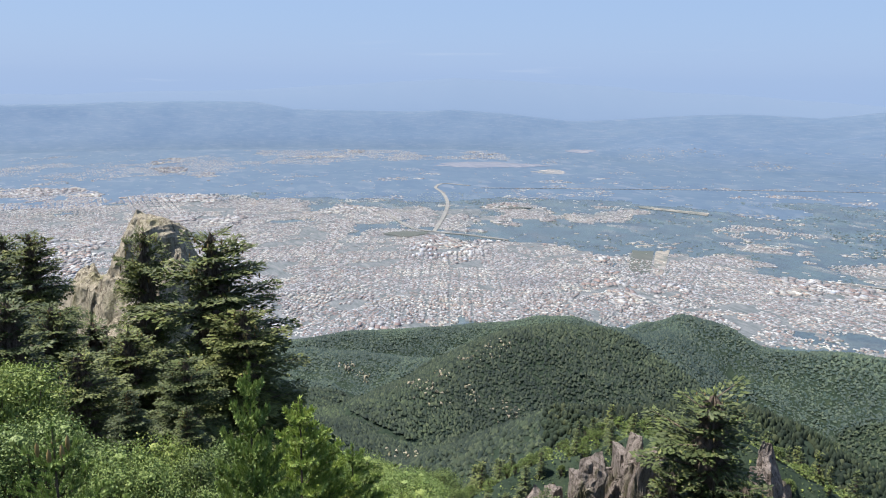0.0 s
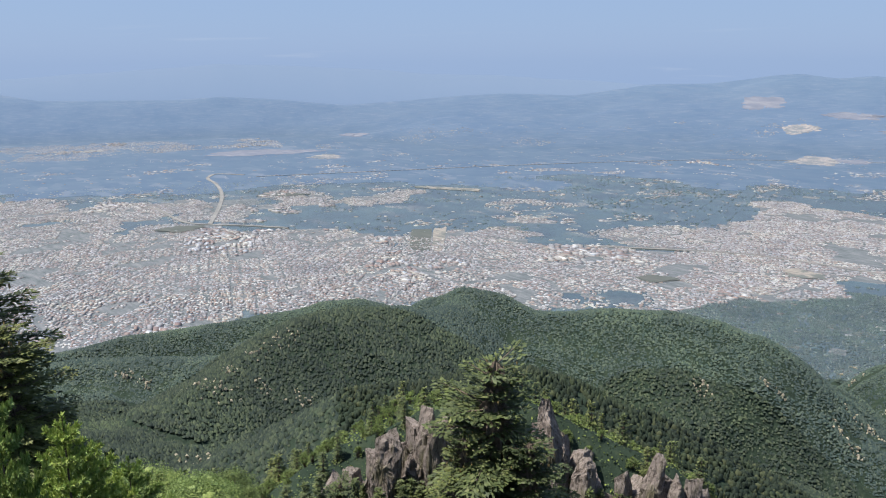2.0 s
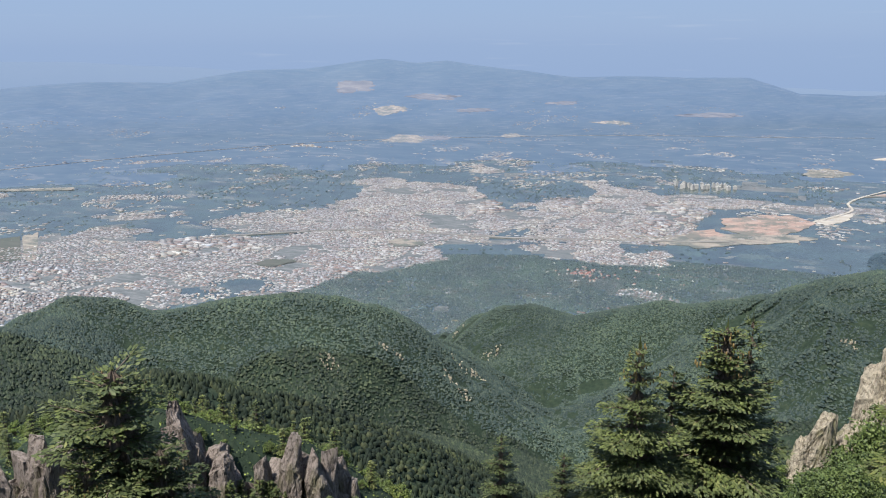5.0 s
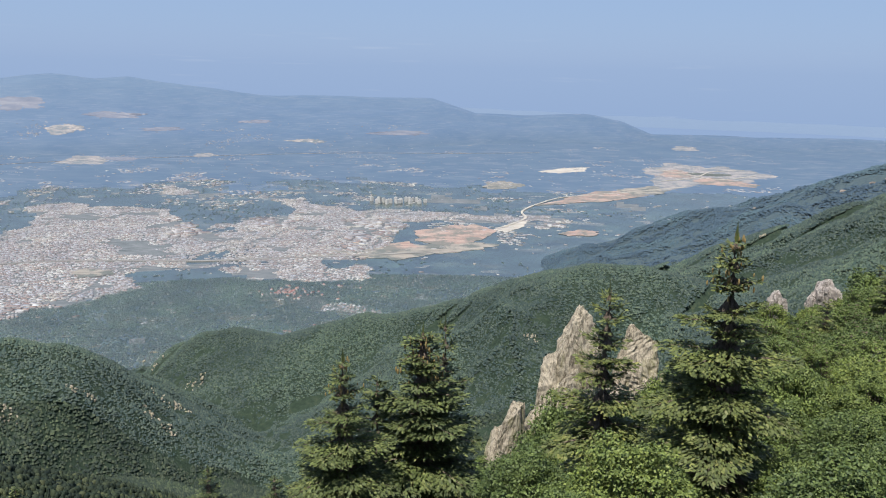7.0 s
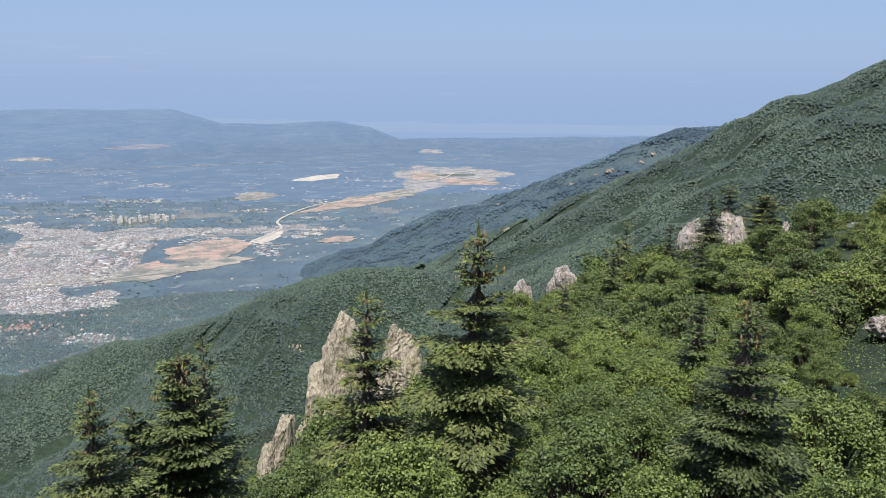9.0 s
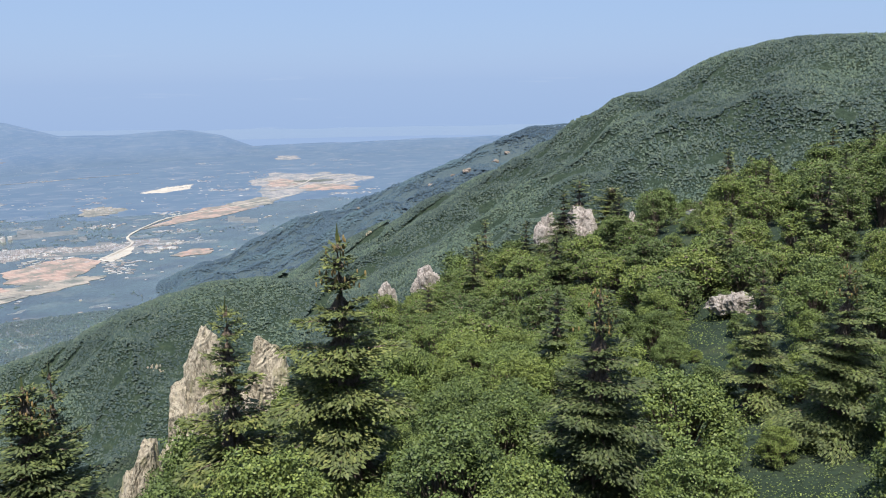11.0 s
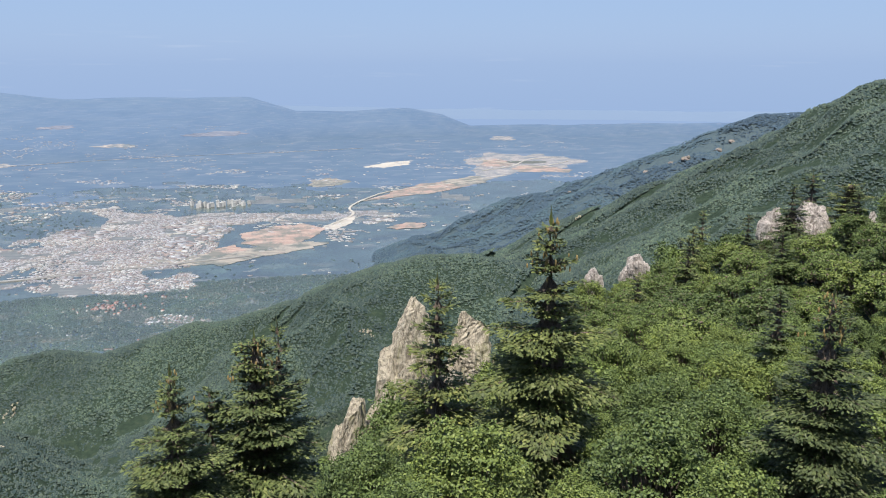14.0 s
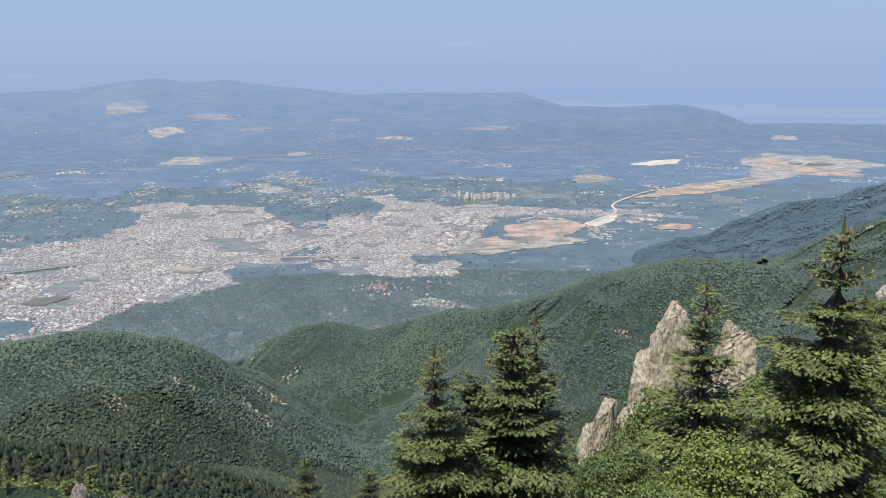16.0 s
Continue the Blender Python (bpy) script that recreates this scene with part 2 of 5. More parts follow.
# Blue tint and glossy coat paint haze over the plain's trees.
M_ORCHARD = island_material("orchard_crowns", [(0.0, (0.016, 0.032, 0.029)), (0.5, (0.026, 0.046, 0.042)), (1.0, (0.039, 0.061, 0.053))], 0.5, 0.5, 0.6, haze_coat=1.3, drift=0.01)
# Wood of the far ridge, tinted blue as painted haze.
M_HAZED_RIDGE = island_material("hazed_ridge_crowns", [(0.0, (0.023, 0.044, 0.067)), (0.5, (0.032, 0.055, 0.079)), (1.0, (0.044, 0.069, 0.091))], 0.8, 0.3, 0.6, drift=0.01)
M_BARK = rock_material("fir_bark", (0.137, 0.108, 0.086), (0.050, 0.040, 0.032), (0.094, 0.086, 0.065), 4.0)
M_CONE = island_material("fir_cones", [(0.0, (0.122, 0.083, 0.036)), (1.0, (0.245, 0.180, 0.072))], 0.7)
M_WALL = island_material("house_walls", [(0.0, (0.095, 0.103, 0.122)), (0.3, (0.158, 0.158, 0.165)), (0.6, (0.216, 0.209, 0.216)), (0.85, (0.284, 0.284, 0.292)), (1.0, (0.216, 0.174, 0.162))], 0.7, drift=0.016)
M_TOWER = island_material("tower_plaster", [(0.0, (0.260, 0.254, 0.248)), (1.0, (0.341, 0.335, 0.329))], 0.7)
M_ROOF = island_material("house_roofs", [(0.0, (0.145, 0.097, 0.089)), (0.3, (0.188, 0.142, 0.133)), (0.5, (0.175, 0.173, 0.187)), (0.8, (0.254, 0.256, 0.272)), (0.94, (0.377, 0.386, 0.413)), (1.0, (0.145, 0.185, 0.242))], 0.6, 0.5, drift=0.012)
M_RED = island_material("red_tiles", [(0.0, (0.137, 0.072, 0.068)), (1.0, (0.216, 0.119, 0.108))], 0.7)
M_TOWN = earth_material("town_ground", [(0.037, 0.055, 0.059), (0.087, 0.097, 0.108), (0.149, 0.152, 0.159)], 0.05)
M_ROAD = earth_material("road_surface", [(0.108, 0.108, 0.108), (0.151, 0.148, 0.144), (0.202, 0.194, 0.187)], 0.02)
M_PINK = earth_material("red_quarry_earth", [(0.165, 0.108, 0.092), (0.24, 0.163, 0.139), (0.3, 0.235, 0.21)], 0.025, 0.28, (0.085, 0.095, 0.09))
M_TAN = earth_material("bare_tan_earth", [(0.11, 0.108, 0.1), (0.19, 0.17, 0.15), (0.27, 0.245, 0.22)], 0.03, 0.15, (0.06, 0.075, 0.075))
M_PALE = earth_material("pale_gravel", [(0.223, 0.202, 0.173), (0.288, 0.266, 0.238), (0.360, 0.338, 0.310)], 0.03)
# Stone and earth of distant lots, greyed towards blue as painted haze.
M_HAZED_STONE = earth_material("hazed_stone", [(0.079, 0.097, 0.137), (0.108, 0.119, 0.155), (0.158, 0.162, 0.187)], 0.02)
M_HAZED_EARTH = earth_material("hazed_quarry_earth", [(0.115, 0.122, 0.144), (0.180, 0.169, 0.173), (0.245, 0.223, 0.216)], 0.03, 0.5, (0.079, 0.101, 0.122))
M_MEADOW = earth_material("mown_meadow", [(0.043, 0.053, 0.048), (0.058, 0.066, 0.061), (0.078, 0.079, 0.074)], 0.03)


# ---- the lie of the land ----
def hashed(ix, iy, seed):
    v = (ix * 374761393 + iy * 668265263 + seed * 1442695041) & 0xFFFFFFFF
    v = ((v ^ (v >> 13)) * 1274126177) & 0xFFFFFFFF
    return ((v ^ (v >> 16)) & 0xFFFF) / 32768.0 - 1.0


def value_noise(x, y, seed):
    ix, iy = np.floor(x).astype(np.int64), np.floor(y).astype(np.int64)
    fx, fy = x - ix, y - iy
    fx, fy = fx * fx * (3 - 2 * fx), fy * fy * (3 - 2 * fy)
    a, b = hashed(ix, iy, seed), hashed(ix + 1, iy, seed)
    c, d = hashed(ix, iy + 1, seed), hashed(ix + 1, iy + 1, seed)
    return (a * (1 - fx) + b * fx) * (1 - fy) + (c * (1 - fx) + d * fx) * fy


def fbm(x, y, size, octaves=5, seed=1, gain=0.5):
    z, amp, k = np.zeros_like(x), 1.0, 1.0 / size
    for o in range(octaves):
        z = z + amp * value_noise(x * k + 17.3 * o, y * k - 9.1 * o, seed + o)
        amp, k = amp * gain, k * 2.03
    return z


def step(a, b, v):
    s = np.clip((v - a) / (b - a), 0, 1)
    return s * s * (3 - 2 * s)


def spot(az, r):
    return r * math.sin(radians(az)), r * math.cos(radians(az))


# heights against the eye near the look-out: rows by azimuth, columns by distance
NEAR_R = (3, 20, 40, 80, 97, 105, 130, 220)
NEAR = {-180: (-2, 3, 10, 26, 32.4, 35, 45, 80), -110: (-1.9, -6, -10, -14, -15.4, -16, -21, -60), -92: (-1.9, -9.5, -18, -24, -24.7, -25, -28, -90), -80: (-1.9, -10.5, -22, -37, -40.5, -42, -47, -110),
        -68: (-1.9, -11.5, -23, -52, -61.9, -66, -78, -150), -57: (-1.9, -12, -26, -56, -55, -51, -64, -150), -51: (-1.9, -12.5, -26, -57, -54.8, -46, -56, -143), -43: (-1.9, -13, -26, -57, -54.7, -45.5, -55, -140),
        -32: (-1.9, -13, -27, -60, -58.5, -52.5, -67, -150), -14: (-1.9, -12, -27, -62, -74.8, -80, -95, -170), 8: (-1.9, -12, -25, -46, -50.3, -52, -58, -150), 22: (-1.9, -12, -17, -23, -31.5, -35, -55, -130),
        36: (-1.9, -12, -14.5, -14.5, -21.2, -24, -40, -120), 43: (-1.9, -11.5, -13.2, -11.8, -15, -17, -26, -100), 50: (-1.9, -11, -12, -11, -11.7, -12, -15, -80), 65: (-1.9, -9, -8, -3, -2.3, -2, -2, -40), 180: (-2, 3, 10, 26, 32.4, 35, 45, 80)}

# crests of the forested spurs: azimuth, distance, degrees below level
CREST_BACK = [(-82, 800, 19.2), (-76.3, 790, 18.1), (-71.4, 780, 17.7), (-64.8, 770, 17.4), (-60.8, 760, 17.1), (-57.5, 750, 16.5), (-55.2, 740, 16.4), (-52, 720, 17.3), (-48, 700, 18.2)]
CREST_SHOULDER = [(-84, 600, 19.8), (-77.4, 600, 18.8), (-74.5, 600, 18.7), (-70.8, 590, 19.0), (-66.9, 570, 19.7), (-62, 550, 20.3)]
CREST_FRONT = [(-74, 375, 26.5), (-71, 400, 24.2), (-69, 420, 22.6), (-66.5, 450, 21.2), (-64.2, 470, 20.2), (-60.8, 500, 18.5), (-58.7, 520, 17.5), (-56, 530, 17.1), (-52.5, 545, 17.1), (-50, 570, 17.4), (-47.4, 620, 16.6)]
CREST_ROUND = [(-51.3, 650, 17.3), (-49.7, 645, 16.3), (-47.4, 640, 15.7), (-45.2, 635, 16.1), (-42.9, 620, 17.1), (-40.3, 610, 17.1), (-36.6, 600, 16.9), (-32.9, 590, 16.8), (-30.2, 590, 17.2), (-27.4, 600, 18.0), (-25, 620, 19.6), (-22.6, 640, 21.5), (-20.1, 650, 24.0)]
CREST_CRAG = [(-47, 235, 21.4), (-43.5, 250, 21.3), (-40.8, 260, 22.3), (-38.3, 265, 23.1), (-35.3, 270, 24.2), (-32.7, 275, 25.4), (-29.5, 280, 26.7), (-26.2, 290, 28.2), (-22.8, 300, 30.0)]
CREST_SPUR = [(-23.4, 900, 21.0), (-22.2, 880, 20.4), (-20.5, 860, 19.4), (-18.8, 840, 18.5), (-17.1, 820, 18.0), (-15.5, 810, 17.9), (-13.8, 790, 18.3), (-12.6, 780, 18.8), (-6, 770, 17.2)]
CREST_RIGHT = [(-12.6, 760, 18.9), (-6, 760, 17.6), (0.5, 750, 16.2), (4, 730, 15.2), (7, 700, 14.2), (10.2, 670, 13.2), (13.4, 655, 13.1), (16.5, 660, 13.6), (19, 670, 14.9), (23, 690, 17.5)]
CREST_SUMMIT = [(10, 930, 15.5), (16, 905, 12.6), (19.8, 890, 10.95), (23.1, 880, 9.5), (27.1, 860, 7.75), (31, 840, 6.1), (34.7, 820, 4.5), (36.9, 800, 3.4), (40.8, 780, 1.5), (43.1, 760, -0.1), (46.3, 740, -1.7), (48.2, 730, -2.2), (50.2, 720, -2.4), (60, 690, -2.4), (80, 560, -4)]
CREST_BEYOND = [(5, 1560, 14.2), (8.9, 1600, 12.7), (11.3, 1600, 11.5), (13.7, 1590, 10.4), (16.1, 1580, 9.7), (18.5, 1570, 8.8), (20.9, 1550, 8.2), (23.3, 1530, 7.3), (25.3, 1520, 6.3), (27.7, 1500, 5.8), (29.6, 1470, 5.1), (31.2, 1450, 4.1), (33.1, 1420, 3.1), (36.9, 1400, 2.9), (45, 1350, 2.0), (70, 1300, 2.0)]
CREST_BEHIND = [(80, 560, -4), (110, 500, -8), (180, 500, -16), (-135, 400, -4), (-118, 350, 12), (-104, 340, 24)]
CRESTS = [(0.7, CREST_BACK), (0.5, CREST_SHOULDER), (0.66, CREST_FRONT), (0.8, CREST_ROUND), (0.62, CREST_CRAG), (0.75, CREST_SPUR), (0.6, CREST_RIGHT), (0.56, CREST_SUMMIT), (0.45, CREST_BEYOND), (0.5, CREST_BEHIND)]


def ridge_height(x, y, fall, crest):
    pts = [(*spot(az, r), -r * math.tan(radians(dep))) for az, r, dep in crest]
    best, below = np.full(x.shape, -2000.0), np.zeros(x.shape)
    for (x0, y0, z0), (x1, y1, z1) in zip(pts, pts[1:]):
        dx, dy = x1 - x0, y1 - y0
        s = np.clip(((x - x0) * dx + (y - y0) * dy) / (dx * dx + dy * dy), 0, 1)
        d = np.hypot(x - x0 - s * dx, y - y0 - s * dy)
        z = z0 + s * (z1 - z0) - fall * (np.sqrt(d * d + 18 ** 2) - 18)
        below = np.where(z > best, d, below)
        best = np.maximum(best, z)
    return best, below


def soft_max(a, b, k):
    h = np.clip(0.5 + 0.5 * (a - b) / k, 0, 1)
    return b + (a - b) * h + k * h * (1 - h)


NEAR_AZ = np.array(sorted(NEAR))
NEAR_Z = np.array([NEAR[a] for a in NEAR_AZ], float)


def near_height(az, r):
    cols = np.stack([np.interp(az, NEAR_AZ, NEAR_Z[:, k]) for k in range(len(NEAR_R))])
    t = np.interp(np.log(np.maximum(r, 3)), np.log(NEAR_R), np.arange(len(NEAR_R)))
    i = np.clip(np.floor(t).astype(int), 0, len(NEAR_R) - 2)
    f = t - i
    a, b = np.take_along_axis(cols, i[None], 0)[0], np.take_along_axis(cols, i[None] + 1, 0)[0]
    return a + (b - a) * f


def land(x, y):
    """Height of the ground (world z) at x, y."""
    x, y = np.asarray(x, float), np.asarray(y, float)
    r, az = np.hypot(x, y), np.degrees(np.arctan2(x, y))
    z, off = np.full(x.shape, -EYE_Z), np.full(x.shape, 500.0)
    for fall, crest in CRESTS:
        top, d = ridge_height(x, y, fall, crest)
        off = np.where(top > z, d, off)
        z = soft_max(top, z, 10.0)
    up = step(-EYE_Z + 2, -EYE_Z + 60, z) * (0.15 + 0.85 * step(10, 90, off)) * (0.35 + 0.65 * step(300, 540, r))
    z = z + up * (14 * fbm(x, y, 150, 5, 3) - 17 * np.abs(fbm(x, y, 100, 4, 9)))
    w = step(140, 290, r)
    near = near_height(az, r) + np.clip(r / 60, 0, 1) * 1.2 * fbm(x, y, 22, 4, 5)
    z = near * (1 - w) + z * w
    return EYE_Z + np.maximum(z, -EYE_Z)


HILL_AZ = (-180, -100, -81, -77.5, -75, -67, -64, -60, -55.7, -52.5, -45, -40, -34.8, -31, -28, -25.8, -23.7, -21.5, -19.2, -16, -12.9, -9, -5.2, -1.6, 1.5, 5.5, 9.2, 11.5, 13.5, 20, 26, 32, 60, 180)
HILL_DEP = (2.0, 2.0, 1.8, 1.8, 2.3, 2.4, 2.2, 2.5, 2.9, 2.7, 2.2, 2.4, 1.6, 1.5, 1.1, 0.9, 1.2, 1.05, 1.45, 1.8, 2.1, 2.1, 2.2, 2.2, 3.2, 3.2, 3.0, 3.4, 4.2, 4.2, 3.9, 3.9, 3.5, 2.0)


def hills(x, y):
    """Height of the distant hills at x, y; below the plain where there are none."""
    x, y = np.asarray(x, float), np.asarray(y, float)
    r, az = np.hypot(x, y), np.degrees(np.arctan2(x, y))
    foot = np.interp(az, (-180, -60, -48, -10, 4, 180), (4400, 4400, 3600, 3550, 4250, 4250))
    top = EYE_Z - 4820 * np.tan(np.radians(np.interp(az, HILL_AZ, HILL_DEP)))
    s = np.clip((r - foot) / (4820 - foot), -0.1, 1)
    rough = fbm(x, y, 520, 5, 21)
    return -6 + (top + 6) * np.sign(s) * np.abs(s) ** 1.15 + rough * 26 * step(0.0, 0.25, s) * (1 - step(0.8, 1.0, s)) + 6 * rough * step(0.8, 1.0, s)


def ground(x, y):
    return np.maximum(land(x, y), hills(x, y))


def landing(az, dep):
    """Where the sight line at that azimuth, so many degrees below level, comes down on the plain or the hills."""
    r = np.linspace(900, 4900, 800)
    sa, ca = math.sin(radians(az)), math.cos(radians(az))
    over = EYE_Z - r * math.tan(radians(dep)) - np.maximum(hills(r * sa, r * ca), 0)
    i = int(np.argmax(over <= 0)) if (over <= 0).any() else len(r) - 1
    return r[i] * sa, r[i] * ca, float(max(hills(r[i] * sa, r[i] * ca), 0))


# ---- extent of the town ----
# built-up patches: azimuth, degrees below level, half spans of both, density
TOWN_WEST = [(-92, 12.2, 9, 5.2, 1.0), (-83, 12.6, 8, 5.1, 1.0), (-76, 13.2, 6, 4.6, 1.0), (-69, 14.6, 8, 4.0, 1.0), (-58, 14.5, 10, 3.1, 1.0), (-47, 14.9, 10, 3.0, 1.0), (-37, 14.8, 8, 2.5, 1.0)]
TOWN_EAST = [(-27, 13.4, 6, 1.9, 0.95), (-23.5, 10.6, 5, 1.5, 0.95), (-17, 12.6, 8, 1.9, 1.0), (-9.5, 11.6, 6, 2.0, 1.0), (-10, 14.6, 5, 0.9, 0.9), (-2, 10.4, 5, 0.6, 0.75), (4.5, 10.2, 3, 0.3, 0.5)]
TOWN_FAR = [(-72.5, 5.2, 5.5, 0.75, 0.95), (-65, 5.35, 5, 0.35, 0.95), (-85, 6.2, 9, 0.6, 0.45), (-70, 9.3, 4, 0.7, 0.6), (-60, 9.3, 2, 0.7, 0.7), (-62, 10.0, 5, 0.5, 0.4), (-57, 9.3, 4, 0.6, 0.5), (-52.5, 9.0, 2, 0.7, 0.7), (-43, 10.2, 8, 0.6, 0.35), (-34, 11.3, 6, 0.6, 0.4), (-31, 7.0, 2, 0.2, 0.5), (-41, 7.4, 5, 0.25, 0.4), (-20, 8.0, 1.2, 0.2, 0.6), (0.5, 13.9, 4, 0.6, 0.25), (-9, 17.2, 2.5, 0.3, 0.3)]


def density(az, dep):
    d = np.zeros_like(az)
    r = EYE_Z / np.tan(np.radians(np.maximum(dep, 2.0)))
    x, y = r * np.sin(np.radians(az)), r * np.cos(np.radians(az))
    az = az + 1.6 * fbm(x, y, 210, 4, 61, 0.6)
    dep = dep + 0.055 * dep * fbm(x, y, 260, 4, 67, 0.6)
    for patches in (TOWN_WEST, TOWN_EAST, TOWN_FAR):
        for a, e, sa, se, w in patches:
            q = ((az - a) / sa) ** 2 + ((dep - e) / se) ** 2
            d = np.maximum(d, w * step(1.25, 0.8, q))
    return d


# ---- mesh helpers ----
def mesh_of(name, verts, faces, mats, index=None, smooth=False):
    me = bpy.data.meshes.new(name)
    me.from_pydata(verts, [], faces) if not isinstance(verts, np.ndarray) else fill(me, verts, faces)
    for m in mats:
        me.materials.append(m)
    if index is not None:
        me.polygons.foreach_set("material_index", np.asarray(index, np.int32))
    if smooth:
        me.polygons.foreach_set("use_smooth", np.ones(len(me.polygons), bool))
    me.update()
    return me


def fill(me, verts, faces):
    """Fast mesh from arrays; faces all of one size."""
    nf, k = faces.shape
    me.vertices.add(len(verts))
    me.vertices.foreach_set("co", verts.astype(np.float32).ravel())
    me.loops.add(nf * k)
    me.loops.foreach_set("vertex_index", faces.astype(np.int32).ravel())
    me.polygons.add(nf)
    me.polygons.foreach_set("loop_start", np.arange(nf, dtype=np.int32) * k)
    me.update(calc_edges=True)


def part(name, data, parent, label=""):
    """Links a mesh as one object under a thing or a part."""
    if isinstance(data, bmesh.types.BMesh):
        me = bpy.data.meshes.new(name)
        data.to_mesh(me)
        data.free()
        data = me
    ob = new(name, data)
    ob.parent = parent
    return tagged(ob, label)


# ---- ground ----
AZ = np.concatenate([np.arange(-180, -100, 4.0), np.arange(-100, 64, 0.5), np.arange(64, 180, 4.0)])
RR = np.concatenate([[0.02, 0.6, 1.2], 2 * 1.0226 ** np.arange(300), np.linspace(1680, 4950, 90)])


def polar_sheet(fn, radii):
    a, r = np.meshgrid(np.radians(AZ), radii, indexing="ij")
    x, y = r * np.sin(a), r * np.cos(a)
    z = fn(x, y)
    n, k = len(AZ), len(radii)
    i, j = np.meshgrid(np.arange(n), np.arange(k - 1), indexing="ij")
    i2 = (i + 1) % n
    faces = np.stack([i * k + j, i * k + j + 1, i2 * k + j + 1, i2 * k + j], -1).reshape(-1, 4)
    return np.stack([x, y, z], -1).reshape(-1, 3), faces, z


verts, faces, LAND_Z = polar_sheet(land, RR)
mid = verts[faces].mean(1)
on_plain = ((mid[:, 2] < 9) & (np.hypot(mid[:, 0], mid[:, 1]) > 700)).astype(int)
dep_mid = np.degrees(np.arctan2(EYE_Z, np.hypot(mid[:, 0], mid[:, 1])))
in_town = density(np.degrees(np.arctan2(mid[:, 0], mid[:, 1])), dep_mid) + 0.55 * fbm(mid[:, 0], mid[:, 1], 260, 4, 33) > 0.5
on_plain = np.where((on_plain == 1) & in_town & (dep_mid > 8.4), 2, on_plain)
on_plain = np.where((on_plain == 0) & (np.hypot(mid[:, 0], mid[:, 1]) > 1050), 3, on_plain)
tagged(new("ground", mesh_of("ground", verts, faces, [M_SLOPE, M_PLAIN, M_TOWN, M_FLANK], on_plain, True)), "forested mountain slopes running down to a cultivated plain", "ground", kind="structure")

def far_land(x, y):
    """The far plain, running up into the distant hills."""
    return np.maximum(hills(x, y), 0.25)


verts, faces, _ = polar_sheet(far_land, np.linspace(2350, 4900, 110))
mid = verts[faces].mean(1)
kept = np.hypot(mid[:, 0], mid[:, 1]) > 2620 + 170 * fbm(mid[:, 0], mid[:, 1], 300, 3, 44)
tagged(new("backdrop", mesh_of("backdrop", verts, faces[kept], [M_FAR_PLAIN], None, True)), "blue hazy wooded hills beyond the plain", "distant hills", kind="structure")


def far_range(x, y):
    az, r = np.degrees(np.arctan2(x, y)), np.hypot(x, y)
    dep = np.interp(az, (-180, -90, -78, -64, -56, -48, -40, -30, 10, 40, 180), (1.2, 1.3, 1.0, 0.15, 0.35, 0.9, 1.3, 2.0, 3.0, 3.2, 1.2))
    top = EYE_Z - 4960 * np.tan(np.radians(dep)) + 8 * fbm(x, y, 400, 4, 40)
    return np.where(r > 4940, top, 60.0)


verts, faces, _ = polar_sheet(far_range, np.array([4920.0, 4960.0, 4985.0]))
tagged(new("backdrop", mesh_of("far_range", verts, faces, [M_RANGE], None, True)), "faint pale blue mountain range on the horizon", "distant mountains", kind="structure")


# ---- forest on the mountain flanks ----
def seen_from_lookout():
    """For each place of the polar sheet: does it show from the look-out? Its far sides get a thinner wood."""
    tilt = (LAND_Z - EYE_Z) / RR[None, :]
    crest = np.maximum.accumulate(np.where(RR[None, :] > 140, tilt, -9.0), 1)
    return tilt + 15.0 / RR[None, :] >= crest


OPEN = seen_from_lookout()


def bare_rock(x, y):
    """Stony breaks in the wood."""
    return fbm(x, y, 38, 4, 77) + 0.6 * fbm(x, y, 150, 3, 78)


def crowns(rng, x, y, z, rad, tall, pointed, full):
    """Low crowns, one loose piece each: two rings and a tip near by, a ring and a tip farther off."""
    n, k = len(x), 5 if full else 4
    turn = rng.uniform(0, 6.28, n)[:, None] + np.arange(k)[None] * 2 * math.pi / k
    jit = rng.uniform(0.7, 1.3, (n, k))
    r0 = rad[:, None] * jit
    a = np.stack([x[:, None] + r0 * np.cos(turn), y[:, None] + r0 * np.sin(turn), (z - 0.2)[:, None] + (0.12 if full else 0.3) * tall[:, None] * jit], -1)
    t2 = turn + math.pi / k
    mid = rad[:, None] * np.where(pointed, 0.62, 0.95)[:, None] * rng.uniform(0.7, 1.2, (n, k))
    zz = z[:, None] + tall[:, None] * np.where(pointed, 0.5, 0.68)[:, None] * rng.uniform(0.85, 1.15, (n, k))
    b = np.stack([x[:, None] + mid * np.cos(t2), y[:, None] + mid * np.sin(t2), zz], -1)
    c = np.stack([x + rng.normal(0, 0.15, n), y + rng.normal(0, 0.15, n), z + tall], -1)[:, None]
    rings = [a, b, c] if full else [a, c]
    v = np.concatenate(rings, 1).reshape(-1, 3)
    f = []
    for i in range(k):
        j = (i + 1) % k
        f += [(i, j, k + i), (j, k + j, k + i), (k + i, k + j, 2 * k)] if full else [(i, j, k)]
    base = (np.arange(n) * (2 * k + 1 if full else k + 1))[:, None, None]
    return v, (base + np.array(f)[None]).reshape(-1, 3)


